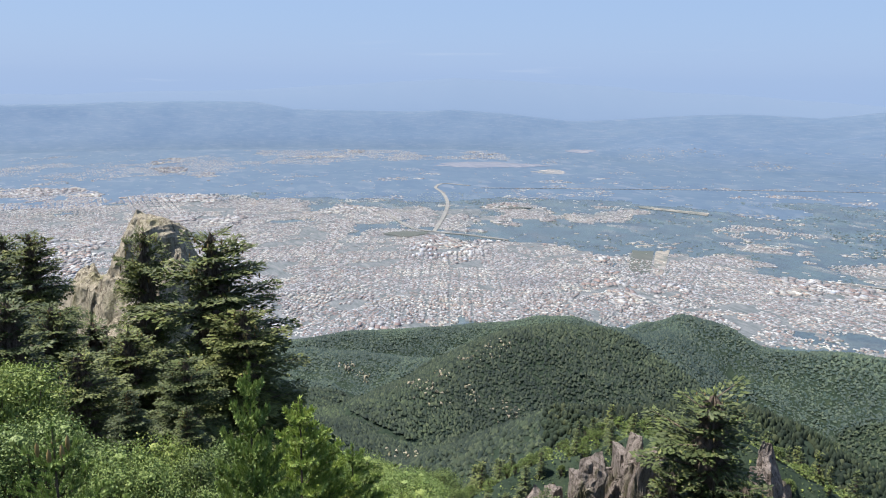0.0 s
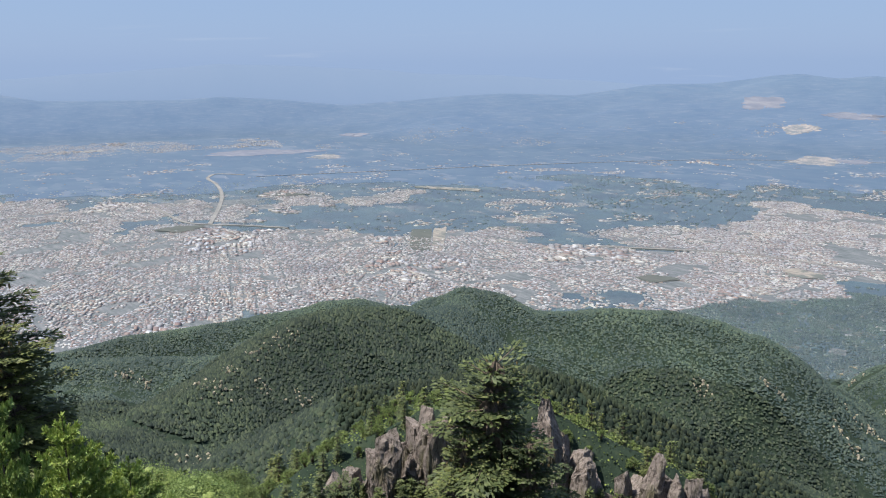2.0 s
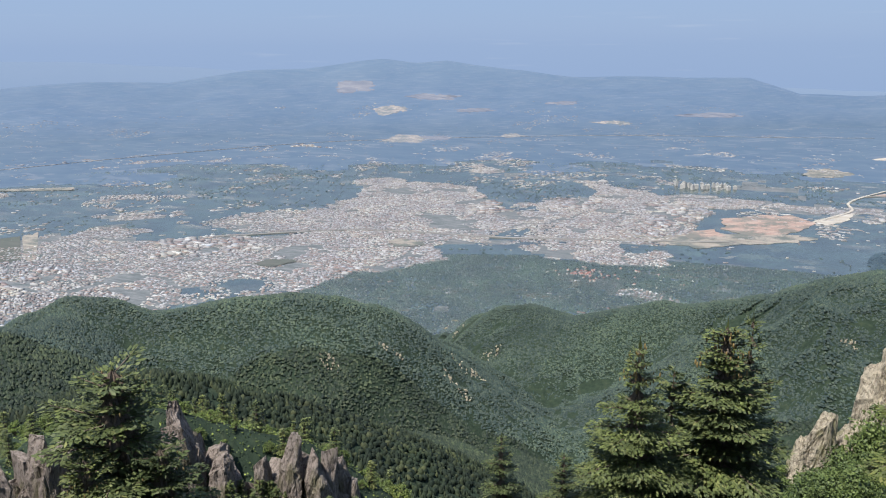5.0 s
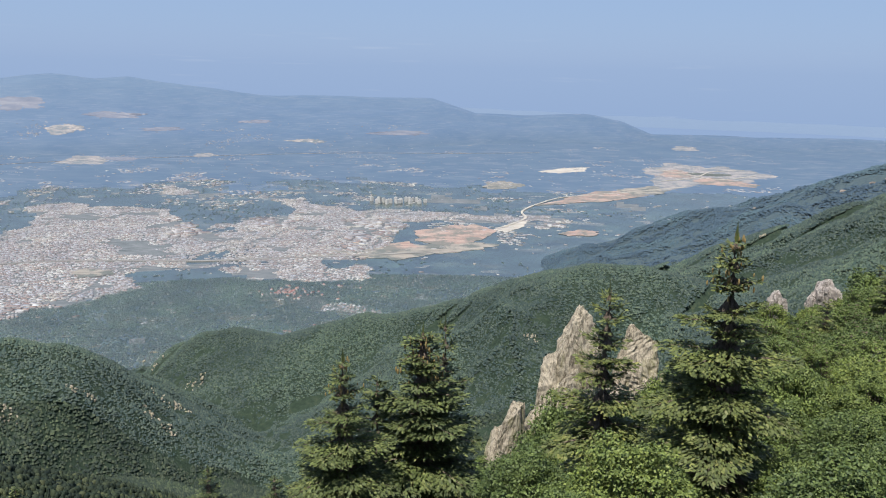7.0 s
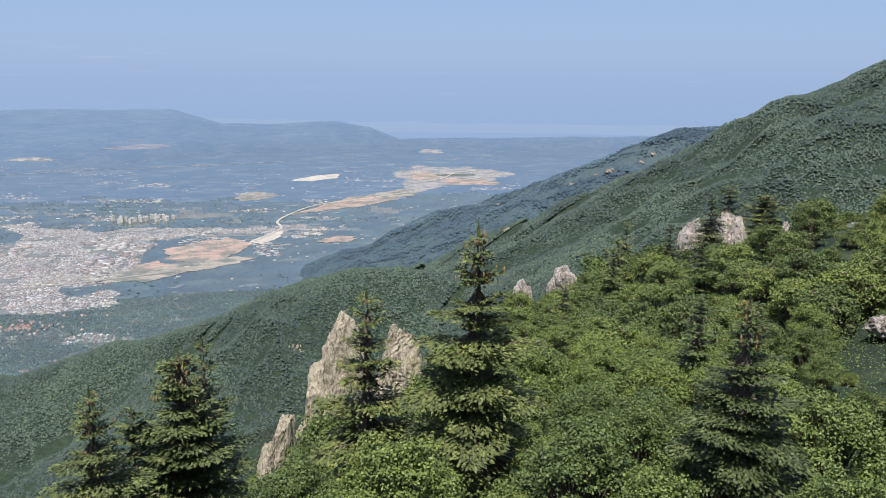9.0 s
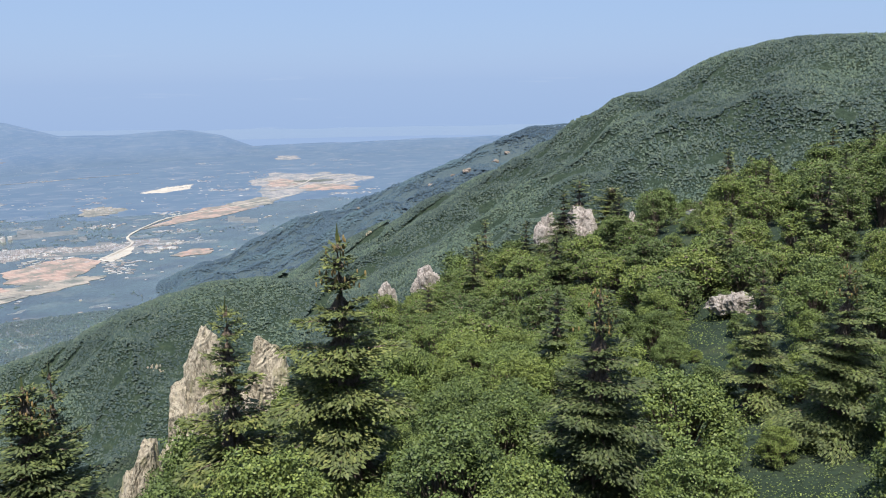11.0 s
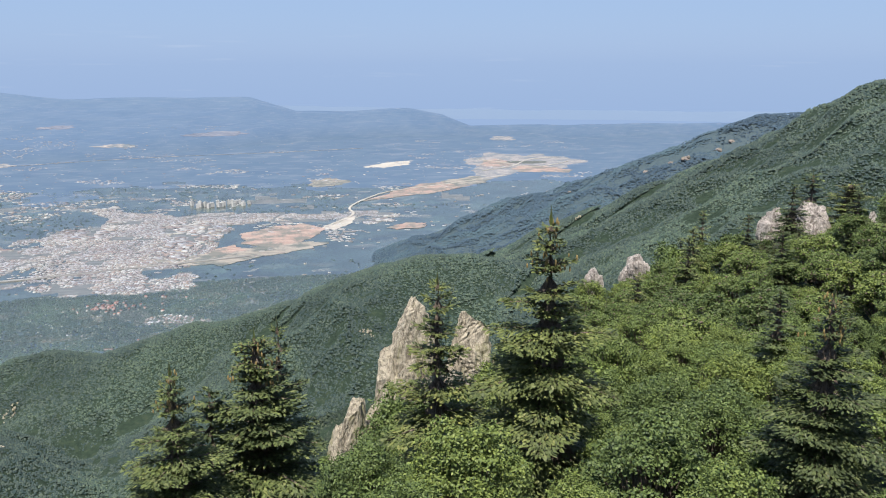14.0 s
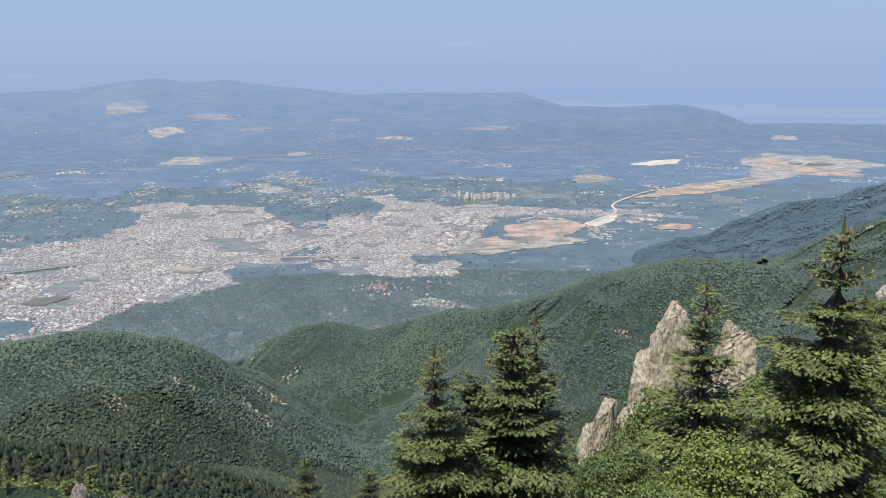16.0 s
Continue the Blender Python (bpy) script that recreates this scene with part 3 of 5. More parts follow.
def plant_forest(rng, r0, r1, area, width, height, full, az0, az1):
    az0, az1 = radians(az0), radians(az1)
    n = int(0.5 * (az1 - az0) * (r1 * r1 - r0 * r0) / area)
    a, r = rng.uniform(az0, az1, n), np.sqrt(rng.uniform(r0 * r0, r1 * r1, n))
    i = np.clip(np.searchsorted(AZ, np.degrees(a)) - 1, 0, len(AZ) - 1)
    j = np.clip(np.searchsorted(RR, r) - 1, 0, len(RR) - 1)
    x, y = r * np.sin(a), r * np.cos(a)
    keep = OPEN[i, j] | (rng.random(n) < 0.04)
    keep &= (bare_rock(x, y) < 0.95 + 0.25 * rng.random(n)) | (rng.random(n) < 0.55)
    x, y = x[keep], y[keep]
    z = land(x, y)
    keep = z > 6
    x, y, z = x[keep], y[keep], z[keep]
    n = len(x)
    rad = width * rng.uniform(0.5, 1.5, n)
    pointed = (rng.random(n) + 0.6 * fbm(x, y, 60, 3, 60)) < 0.5
    return crowns(rng, x, y, z, rad, height * rng.uniform(0.6, 1.3, n) * np.where(pointed, 1.15, 0.8), pointed, full)


rng = np.random.default_rng(4)
for r0, r1, area, width, height, mat, full, *span in ((150, 310, 2.6, 0.9, 2.3, M_FIRWOOD, True, -57, 64), (150, 240, 2.6, 0.95, 2.4, M_WOOD, True, -99, -57), (240, 310, 1.6, 0.95, 1.8, M_WOOD, False, -99, -57), (310, 380, 1.6, 0.95, 1.8, M_WOOD, False), (380, 540, 1.6, 1.0, 1.8, M_WOOD, False), (540, 950, 1.6, 0.9, 1.3, M_HAZED_WOOD, False, -99, 0), (540, 740, 1.7, 0.95, 1.4, M_HAZED_WOOD, False, 0, 64), (740, 1000, 1.7, 1.15, 1.6, M_HAZED_WOOD, False, 0, 64), (950, 1650, 9.0, 2.0, 2.0, M_HAZED_RIDGE, False)):
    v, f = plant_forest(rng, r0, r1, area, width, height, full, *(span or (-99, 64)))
    tagged(new("forest", mesh_of("forest", v, f, [mat], None, mat is M_HAZED_RIDGE)), "dense dark green mixed forest on the mountain flanks", "forest", kind="stuff")


def groves(rng, count):
    """Orchard and hedge trees on the near plain."""
    a, r = np.radians(rng.uniform(-34, 8, count)), np.sqrt(rng.uniform(800 ** 2, 1480 ** 2, count))
    x, y = r * np.sin(a), r * np.cos(a)
    az, dep = np.degrees(a), np.degrees(np.arctan2(EYE_Z, r))
    keep = (density(az, dep) < 0.55) & (land(x, y) < 9) & (fbm(x, y, 90, 4, 50) + 0.4 * fbm(x, y, 25, 2, 51) > -1.6 * rng.random(count) - 0.3)
    x, y = x[keep], y[keep]
    n = len(x)
    return crowns(rng, x, y, land(x, y), 1.5 * rng.uniform(0.6, 1.5, n), 1.7 * rng.uniform(0.6, 1.3, n), rng.random(n) < 0.3, False)


def hedges(rng, count):
    """Dark tree rows and copses far out on the plain."""
    a, r = np.radians(rng.uniform(-96, 24, count)), np.sqrt(rng.uniform(1400 ** 2, 2750 ** 2, count))
    x, y = r * np.sin(a), r * np.cos(a)
    dep = np.degrees(np.arctan2(EYE_Z, r))
    rows = np.minimum(np.abs(np.mod(0.94 * x + 0.34 * y, 46) - 23), np.abs(np.mod(-0.34 * x + 0.94 * y, 62) - 31)) < 4
    keep = (density(np.degrees(a), dep) < 0.2) & (land(x, y) < 2) & ((fbm(x, y, 120, 4, 54) > 0.35) | (rows & (fbm(x, y, 200, 3, 55) > 0)))
    keep &= ~((np.degrees(a) > -9) & (dep > 10) & (dep < 13.4)) & ~((np.degrees(a) > 4) & (dep > 6) & (dep < 9.6))
    x, y = x[keep], y[keep]
    n = len(x)
    return crowns(rng, x, y, land(x, y), 2.6 * rng.uniform(0.6, 1.5, n), 2.0 * rng.uniform(0.6, 1.3, n), rng.random(n) < 0.2, False)


v, f = hedges(rng, 26000)
tagged(new("hedges", mesh_of("hedges", v, f, [M_ORCHARD], None, True)), "tree rows and copses between the fields", "trees", kind="stuff")
v, f = groves(rng, 70000)
tagged(new("groves", mesh_of("groves", v, f, [M_ORCHARD], None, True)), "scattered orchard trees and hedges on the plain", "orchard", kind="stuff")

# ---- the town on the plain ----
def houses(x, y, z, w, d, h, turn, pitched):
    """Blocks of flats and houses: four walls, a flat or hipped roof; one loose piece each."""
    n = len(x)
    c, s = np.cos(turn), np.sin(turn)
    corners = []
    for lift in (0, 1):
        for sx, sy in ((-1, -1), (1, -1), (1, 1), (-1, 1)):
            px, py = sx * w / 2, sy * d / 2
            corners.append(np.stack([x + px * c - py * s, y + px * s + py * c, z - 0.5 + lift * (h + 0.5)], -1))
    if pitched:
        for sx in (-1, 1):
            px = sx * 0.25 * w
            corners.append(np.stack([x + px * c, y + px * s, z + h + 0.22 * d], -1))
    v = np.stack(corners, 1).reshape(-1, 3)
    base = (np.arange(n) * len(corners))[:, None, None]
    wall = [(0, 1, 5), (0, 5, 4), (1, 2, 6), (1, 6, 5), (2, 3, 7), (2, 7, 6), (3, 0, 4), (3, 4, 7)]
    roof = [(4, 5, 9), (4, 9, 8), (6, 7, 8), (6, 8, 9), (5, 6, 9), (7, 4, 8)] if pitched else [(4, 5, 6), (4, 6, 7)]
    f = (base + np.array(wall + roof)[None]).reshape(-1, 3)
    return v, f, np.tile([0] * len(wall) + [1] * len(roof), n)


def build_town(rng):
    pitch = 4.7
    g = np.arange(-4700, 4700, pitch)
    x, y = [q.ravel() for q in np.meshgrid(g, np.arange(-900, 4700, pitch))]
    r, az = np.hypot(x, y), np.degrees(np.arctan2(x, y))
    ok = (r > 1080) & (r < 4330) & (az > -100) & (az < 22)
    x, y, r, az = x[ok], y[ok], r[ok], az[ok]
    turn = 0.9 * np.round(2.2 * fbm(x, y, 420, 2, 31)) / 2
    c, s = np.cos(turn), np.sin(turn)
    u, w = (x * c + y * s) / pitch, (-x * s + y * c) / pitch
    street = (np.mod(np.floor(u), 9) == 0) | (np.mod(np.floor(w), 4) == 0)
    dep = np.degrees(np.arctan2(EYE_Z, r))
    d = density(az, dep) + 0.55 * fbm(x, y, 260, 4, 33)
    rnd = rng.random(len(x))
    east = az > -33
    built = (density(az, dep) > 0.05) & (d > np.where(east, 0.36, 0.42)) & (rnd < np.clip(d + np.where(east, 0.4, 0.12), 0, np.where(east, 0.97, 0.9))) & ~(street & (rng.random(len(x)) < np.where(east, 0.5, 0.8)))
    lane = (np.abs(fbm(x, y, 420, 3, 38)) < 0.02) | (np.abs(fbm(x, y, 260, 3, 58)) < 0.014) | (fbm(x, y, 70, 3, 39) < -0.6)
    lone = (rnd < 0.004 + 0.13 * (fbm(x, y, 150, 3, 35) > 0.66)) & (r < 4200) & ~built
    x, y = x + rng.normal(0, 0.8, len(x)), y + rng.normal(0, 0.8, len(x))
    keep = ((built & ~lane) | lone) & (land(x, y) < 4)
    x, y, turn, built = x[keep], y[keep], turn[keep], built[keep]
    n = len(x)
    w, d = rng.uniform(2.5, 5.2, n), rng.uniform(2.8, 4.8, n)
    h = rng.uniform(0.6, 1.5, n) + (1.2 + 1.6 * (np.hypot(x, y) < 1450)) * (fbm(x, y, 200, 3, 36) > 0.3) * rng.random(n) ** 2
    slab = np.where(built, rng.random(n) < 0.2, rng.random(n) < 0.7)
    turn = np.where(built, turn, -np.arctan2(x, y) + rng.normal(0, 0.25, n))
    w, d = np.where(slab, w * np.where(built, 1.5, 2.6), w), np.where(slab, d * 0.95, d)
    small = np.where(np.hypot(x, y) > 3300, 0.7, 1.0)
    w, d, h = w * small, d * small, 0.7 * h * small
    works = built & (fbm(x, y, 200, 3, 37) > 0.5) & (rng.random(n) < 0.22)
    w, d, h = np.where(works, w * 3.0, w), np.where(works, d * 1.8, d), np.where(works, rng.uniform(2.2, 3.6, n), h)
    hip = (rng.random(n) < 0.5) & ~works & ~slab & (np.hypot(x, y) < 1400)
    z = np.maximum(hills(x, y), 0)
    return [houses(x[k], y[k], z[k], w[k], d[k], h[k], turn[k], pitched) for k, pitched in ((~hip, False), (hip, True))]


rng = np.random.default_rng(11)
for v, f, k in build_town(rng):
    tagged(new("town", mesh_of("town", v, f, [M_WALL, M_ROOF], k)), "densely built pale town of flats and houses on the plain", "town", kind="stuff")


def village(rng, az, dep, saz, sdep, count):
    a, e = rng.normal(az, saz, count), rng.normal(dep, sdep, count)
    r = EYE_Z / np.tan(np.radians(e))
    x, y = r * np.sin(np.radians(a)), r * np.cos(np.radians(a))
    w = rng.uniform(3.0, 5.0, count)
    v, f, k = houses(x, y, np.zeros(count) + 0.6, w, w * rng.uniform(0.7, 1.0, count), rng.uniform(1.5, 2.2, count), rng.uniform(0, 1.5, count), True)
    tagged(new("village", mesh_of("village", v, f, [M_WALL, M_RED], k)), "scattered houses with red tile roofs among orchards", "village", kind="stuff")


village(rng, -11.6, 15.6, 1.3, 0.14, 40)
village(rng, -9.8, 15.5, 1.6, 0.3, 18)


def tower_block(x, y, z, w, d, h, turn):
    """A pale high-rise with its own roof slab and stair house."""
    root = tagged(new("apartment_tower"), "tall pale apartment tower at the edge of the town", "building", "apartment towers")
    for name, (a, b, z0, z1), mat in (("wall", (w, d, 0, h), M_TOWER), ("roof", (w * 1.06, d * 1.06, h, h + 0.8), M_TOWER), ("stair_house", (w * 0.35, d * 0.35, h + 0.8, h + 3.2), M_TOWER)):
        bm = bmesh.new()
        bmesh.ops.create_cube(bm, size=1, matrix=Matrix.Translation((0, 0, (z0 + z1) / 2)) @ Matrix.Diagonal((a, b, z1 - z0, 1)))
        o = part(name, bm, root)
        o.data.materials.append(mat)
    root.matrix_world = pose(x, y, z, 0, 0, turn)


for i in range(20):
    x, y, z = landing(-5.6 + 0.19 * i + rng.normal(0, 0.05), 9.35 + rng.uniform(-0.12, 0.16))
    tower_block(x, y, z, rng.uniform(7, 9), rng.uniform(7, 10), rng.uniform(7, 12), rng.uniform(0, 60))


# ---- bare earth, quarries, roads on the plain ----
def patch(name, az, dep, saz, sdep, mat, label, lift=0.5, seed=0):
    """An irregular lot lying on the plain."""
    r = random.Random(seed)
    ring, rows = 72, 5
    ph = [r.uniform(0, 6.28) for _ in range(7)]
    wob = [max(0.25, 1 + sum(0.2 / k ** 0.7 * math.sin(k * 2 * math.pi * i / ring + ph[k % 7]) for k in (1, 2, 3, 4, 5, 7, 9, 13)) + r.uniform(-0.09, 0.09)) for i in range(ring)]
    v, f = [], []
    cx, cy, cz = landing(az, dep)
    v.append((cx, cy, cz + lift + 0.4))
    for k in range(1, rows + 1):
        for i in range(ring):
            t, q = 2 * math.pi * i / ring, k / rows * wob[i]
            px, py, pz = landing(az + saz * q * math.cos(t), max(2.2, dep + sdep * q * math.sin(t)))
            v.append((px, py, pz + lift + 0.4 * (1 - k / rows)))
    for i in range(ring):
        j = (i + 1) % ring
        f.append((0, 1 + i, 1 + j))
        for k in range(rows - 1):
            a, b = 1 + k * ring, 1 + (k + 1) * ring
            f.append((a + i, b + i, b + j, a + j))
    tagged(new(name, mesh_of(name, v, f, [mat])), label, name.replace("_", " "), kind="structure")


PATCHES = [
    ("bare_ground", -7.5, 12.9, 2.2, 0.22, M_TAN, "pale tan bare ground beside the quarry"),
    ("quarry", 15.6, 6.75, 1.6, 0.3, M_PINK, "terraced pink quarry near the hills"),
    ("quarry", 18.4, 7.1, 1.9, 0.25, M_PINK, "terraced pink quarry near the hills"),
    ("bare_ground", 17.4, 6.7, 1.4, 0.1, M_MEADOW, "strip of grass between the quarries"),
    ("bare_ground", 3.4, 8.0, 1.2, 0.3, M_TAN, "tan bare hummock on the plain"),
    ("bare_ground", 15.9, 5.05, 0.9, 0.14, M_HAZED_EARTH, "distant pale quarry"),
    ("quarry", -25.3, 4.3, 1.1, 0.3, M_HAZED_EARTH, "pale pink quarry on the far hillside"),
    ("quarry", -24.6, 6.3, 1.6, 0.25, M_HAZED_EARTH, "pale quarry at the foot of the hills"),
    ("bare_ground", -22.2, 6.25, 1.0, 0.14, M_HAZED_STONE, "pale gravel works at the foot of the hills"),
    ("quarry", -10.3, 5.2, 1.2, 0.13, M_HAZED_EARTH, "pale cutting on the far hillside"),
    ("bare_ground", -28, 2.8, 1.4, 0.4, M_HAZED_STONE, "tan clearing on the far hill"),
    ("bare_ground", -22.3, 3.5, 1.8, 0.2, M_HAZED_STONE, "tan clearing on the far hill"),
    ("bare_ground", -19.4, 4.4, 1.5, 0.12, M_HAZED_STONE, "tan clearing on the far hill"),
    ("bare_ground", -13.4, 3.9, 1.2, 0.1, M_HAZED_STONE, "tan clearing on the far hill"),
    ("bare_ground", -3.5, 4.6, 2.2, 0.14, M_HAZED_STONE, "tan clearing on the far hill"),
    ("bare_ground", -17, 6.1, 0.8, 0.12, M_HAZED_EARTH, "bare earth at the foot of the hills"),
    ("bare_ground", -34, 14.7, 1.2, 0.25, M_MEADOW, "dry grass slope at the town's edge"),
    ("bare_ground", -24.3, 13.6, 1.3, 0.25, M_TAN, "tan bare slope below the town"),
    ("bare_ground", -61, 6.0, 3.4, 0.2, M_HAZED_STONE, "tan stubble fields beyond the town"),
    ("bare_ground", -55, 4.9, 1.0, 0.12, M_HAZED_STONE, "tan clearing at the foot of the hills"),
    ("bare_ground", -57, 6.4, 1.2, 0.14, M_HAZED_EARTH, "bare red earth beyond the town"),
    ("bare_ground", -67, 10.9, 1.6, 0.18, M_MEADOW, "green fields beside the motorway"),
    ("bare_ground", -60.6, 8.9, 1.6, 0.1, M_MEADOW, "green fields beside the motorway"),
]
for k, (name, az, dep, saz, sdep, mat, label) in enumerate(PATCHES):
    patch(name, az, dep, saz, sdep, mat, label, 0.5 + 0.05 * k, k)


def lot(name, ring, mat, label, lift, wobble, seed):
    """A lot on the plain with its own outline: corners by azimuth and degrees below level, frayed by wobble."""
    r = random.Random(seed)
    ca, cd = sum(a for a, _ in ring) / len(ring), sum(d for _, d in ring) / len(ring)
    ph = [r.uniform(0, 6.28) for _ in range(4)]
    edge = []
    for c, ((a0, d0), (a1, d1)) in enumerate(zip(ring, ring[1:] + ring[:1])):
        for k in range(8):
            t, turn = k / 8, 2 * math.pi * (c + k / 8) / len(ring)
            q = 1 + wobble * (0.07 * math.sin(3 * turn + ph[0]) + 0.05 * math.sin(7 * turn + ph[1]) + 0.04 * math.sin(13 * turn + ph[2]) + r.uniform(-0.03, 0.03))
            edge.append((ca + q * (a0 + (a1 - a0) * t - ca), cd + q * (d0 + (d1 - d0) * t - cd)))
    x, y, z = landing(ca, cd)
    v, f, n, rows = [(x, y, z + lift)], [], len(edge), 4
    for k in range(1, rows + 1):
        for a, d in edge:
            x, y, z = landing(ca + (a - ca) * k / rows, cd + (d - cd) * k / rows)
            v.append((x, y, z + lift))
    for i in range(n):
        j = (i + 1) % n
        f.append((0, 1 + i, 1 + j))
        for k in range(rows - 1):
            a, b = 1 + k * n, 1 + (k + 1) * n
            f.append((a + i, b + i, b + j, a + j))
    tagged(new(name, mesh_of(name, v, f, [mat])), label, name.replace("_", " "), kind="structure")


LOTS = [
    ("bare_ground", [(-7, 12.85), (-4, 12.35), (-1.5, 12.25), (2.3, 12.1), (2.6, 12.55), (-1, 13.0), (-4, 13.35), (-7, 13.3)], M_TAN, "tan bare ground round the quarry", 1.0),
    ("quarry", [(-2.5, 11.4), (0, 10.95), (1.7, 10.8), (2.9, 11.15), (2.9, 11.6), (1.5, 12.15), (-1.2, 12.3), (-2.7, 12.0)], M_PINK, "terraced red earth quarry beside the town", 0.6),
    ("quarry", [(-5.3, 12.45), (-3, 12.1), (-2.4, 12.5), (-4.4, 12.8)], M_PINK, "small red earth pit beside the town", 1.0),
    ("bare_ground", [(3.0, 11.15), (4.4, 10.6), (5.4, 10.4), (5.2, 10.85), (3.8, 11.35)], M_PALE, "pale gravel yard by the road", 0.6),
    ("quarry", [(6, 9.35), (8, 8.75), (10, 8.25), (13, 8.0), (13.4, 8.3), (11, 8.85), (8.4, 9.1)], M_PINK, "long red earth cutting on the plain", 0.8),
    ("bare_ground", [(11.5, 8.0), (13.5, 7.7), (15.5, 7.6), (14.5, 8.1), (12.6, 8.4)], M_TAN, "tan ground beside the red cutting", 1.0),
    ("bare_ground", [(13.2, 6.6), (15, 6.15), (18, 6.05), (20.5, 6.35), (20.6, 7.0), (17, 7.5), (14.5, 7.8), (13.6, 7.3)], M_HAZED_EARTH, "tan stripped ground near the hills", 1.2),
    ("quarry", [(7.6, 11.2), (9, 10.92), (10.5, 10.95), (10.1, 11.3), (8.3, 11.38)], M_PINK, "pinkish bare field among orchards", 1.0),
    ("bare_ground", [(6.0, 7.0), (7.5, 6.72), (9.5, 6.58), (9.2, 6.85), (7.3, 7.08)], M_PALE, "pale factory yard on the plain", 0.8),
    ("bare_ground", [(-51.3, 11.55), (-49.85, 11.54), (-50.0, 13.1), (-51.5, 12.95)], M_MEADOW, "green grass airfield in the town", 0.1),
    ("bare_ground", [(-49.7, 11.5), (-48.8, 11.42), (-49.1, 13.1), (-49.85, 13.1)], M_TAN, "tan strip beside the airfield", 0.5),
    ("bare_ground", [(-51.1, 8.5), (-46.4, 8.75), (-46.45, 8.92), (-50.9, 8.64)], M_TAN, "long pale factory roofs and yard", 0.3),
]
for k, (name, ring, mat, label, wobble) in enumerate(LOTS):
    lot(name, ring, mat, label, 0.45 + 0.03 * k, 1.4 * wobble, 200 + k)


def road(pts, width, mat, label, lift=1.6):
    """A road bed laid along points given by azimuth and degrees below level."""
    pl = [Vector(landing(a, d)) for a, d in pts]
    fine = []
    for i in range(len(pl) - 1):
        p0, p1, p2, p3 = pl[max(i - 1, 0)], pl[i], pl[i + 1], pl[min(i + 2, len(pl) - 1)]
        for s in range(8):
            t = s / 8
            fine.append(0.5 * ((2 * p1) + (p2 - p0) * t + (2 * p0 - 5 * p1 + 4 * p2 - p3) * t * t + (3 * p1 - p0 - 3 * p2 + p3) * t ** 3))
    fine.append(pl[-1])
    v, f = [], []
    for i, p in enumerate(fine):
        q = fine[min(i + 1, len(fine) - 1)] - fine[max(i - 1, 0)]
        side = Vector((q.y, -q.x, 0)).normalized() * width / 2
        for sgn, dz in ((-1, -1.5), (-1, 0), (1, 0), (1, -1.5)):
            w = p + sgn * side
            v.append((w.x, w.y, p.z + lift + dz))
    for i in range(len(fine) - 1):
        for k in range(3):
            f.append((4 * i + k, 4 * i + k + 1, 4 * i + k + 5, 4 * i + k + 4))
    tagged(new("road", mesh_of("road", v, f, [mat])), label, "road", kind="structure")


road([(-65.3, 10.7), (-64.6, 9.6), (-64.35, 8.7), (-64.7, 8.0), (-65.2, 7.6), (-64.6, 7.33), (-62.8, 7.45)], 11, M_ROAD, "wide grey motorway crossing the plain")
road([(-70, 9.2), (-68.8, 9.4), (-67, 10.4), (-65.3, 10.7), (-63, 10.9), (-60, 11.2)], 9, M_ROAD, "grey motorway junction by the town")
road([(-62, 7.6), (-52, 7.4), (-42, 7.0), (-30, 6.45), (-18, 6.2), (-8, 6.0), (0, 5.9), (6, 5.7)], 7, M_HAZED_EARTH, "pale highway along the foot of the hills")
road([(3.6, 11.0), (5.2, 10.3), (5.0, 9.8), (6.2, 9.2), (8, 8.7), (12, 8.2), (16, 7.6)], 6, M_PALE, "pale road past the quarries")
road([(14, 6.5), (16, 6.75), (18, 7.0), (20.3, 6.6)], 6, M_PALE, "pale haul road between the quarries", 2.2)
road([(14.4, 7.3), (16.5, 6.95), (17.6, 6.5), (19.6, 6.3)], 6, M_PALE, "pale haul road between the quarries", 2.3)
road([(-38, 12.6), (-28, 12.6), (-18, 13.2), (-10, 13.2), (-2, 12.9)], 9, M_ROAD, "grey road through the town")


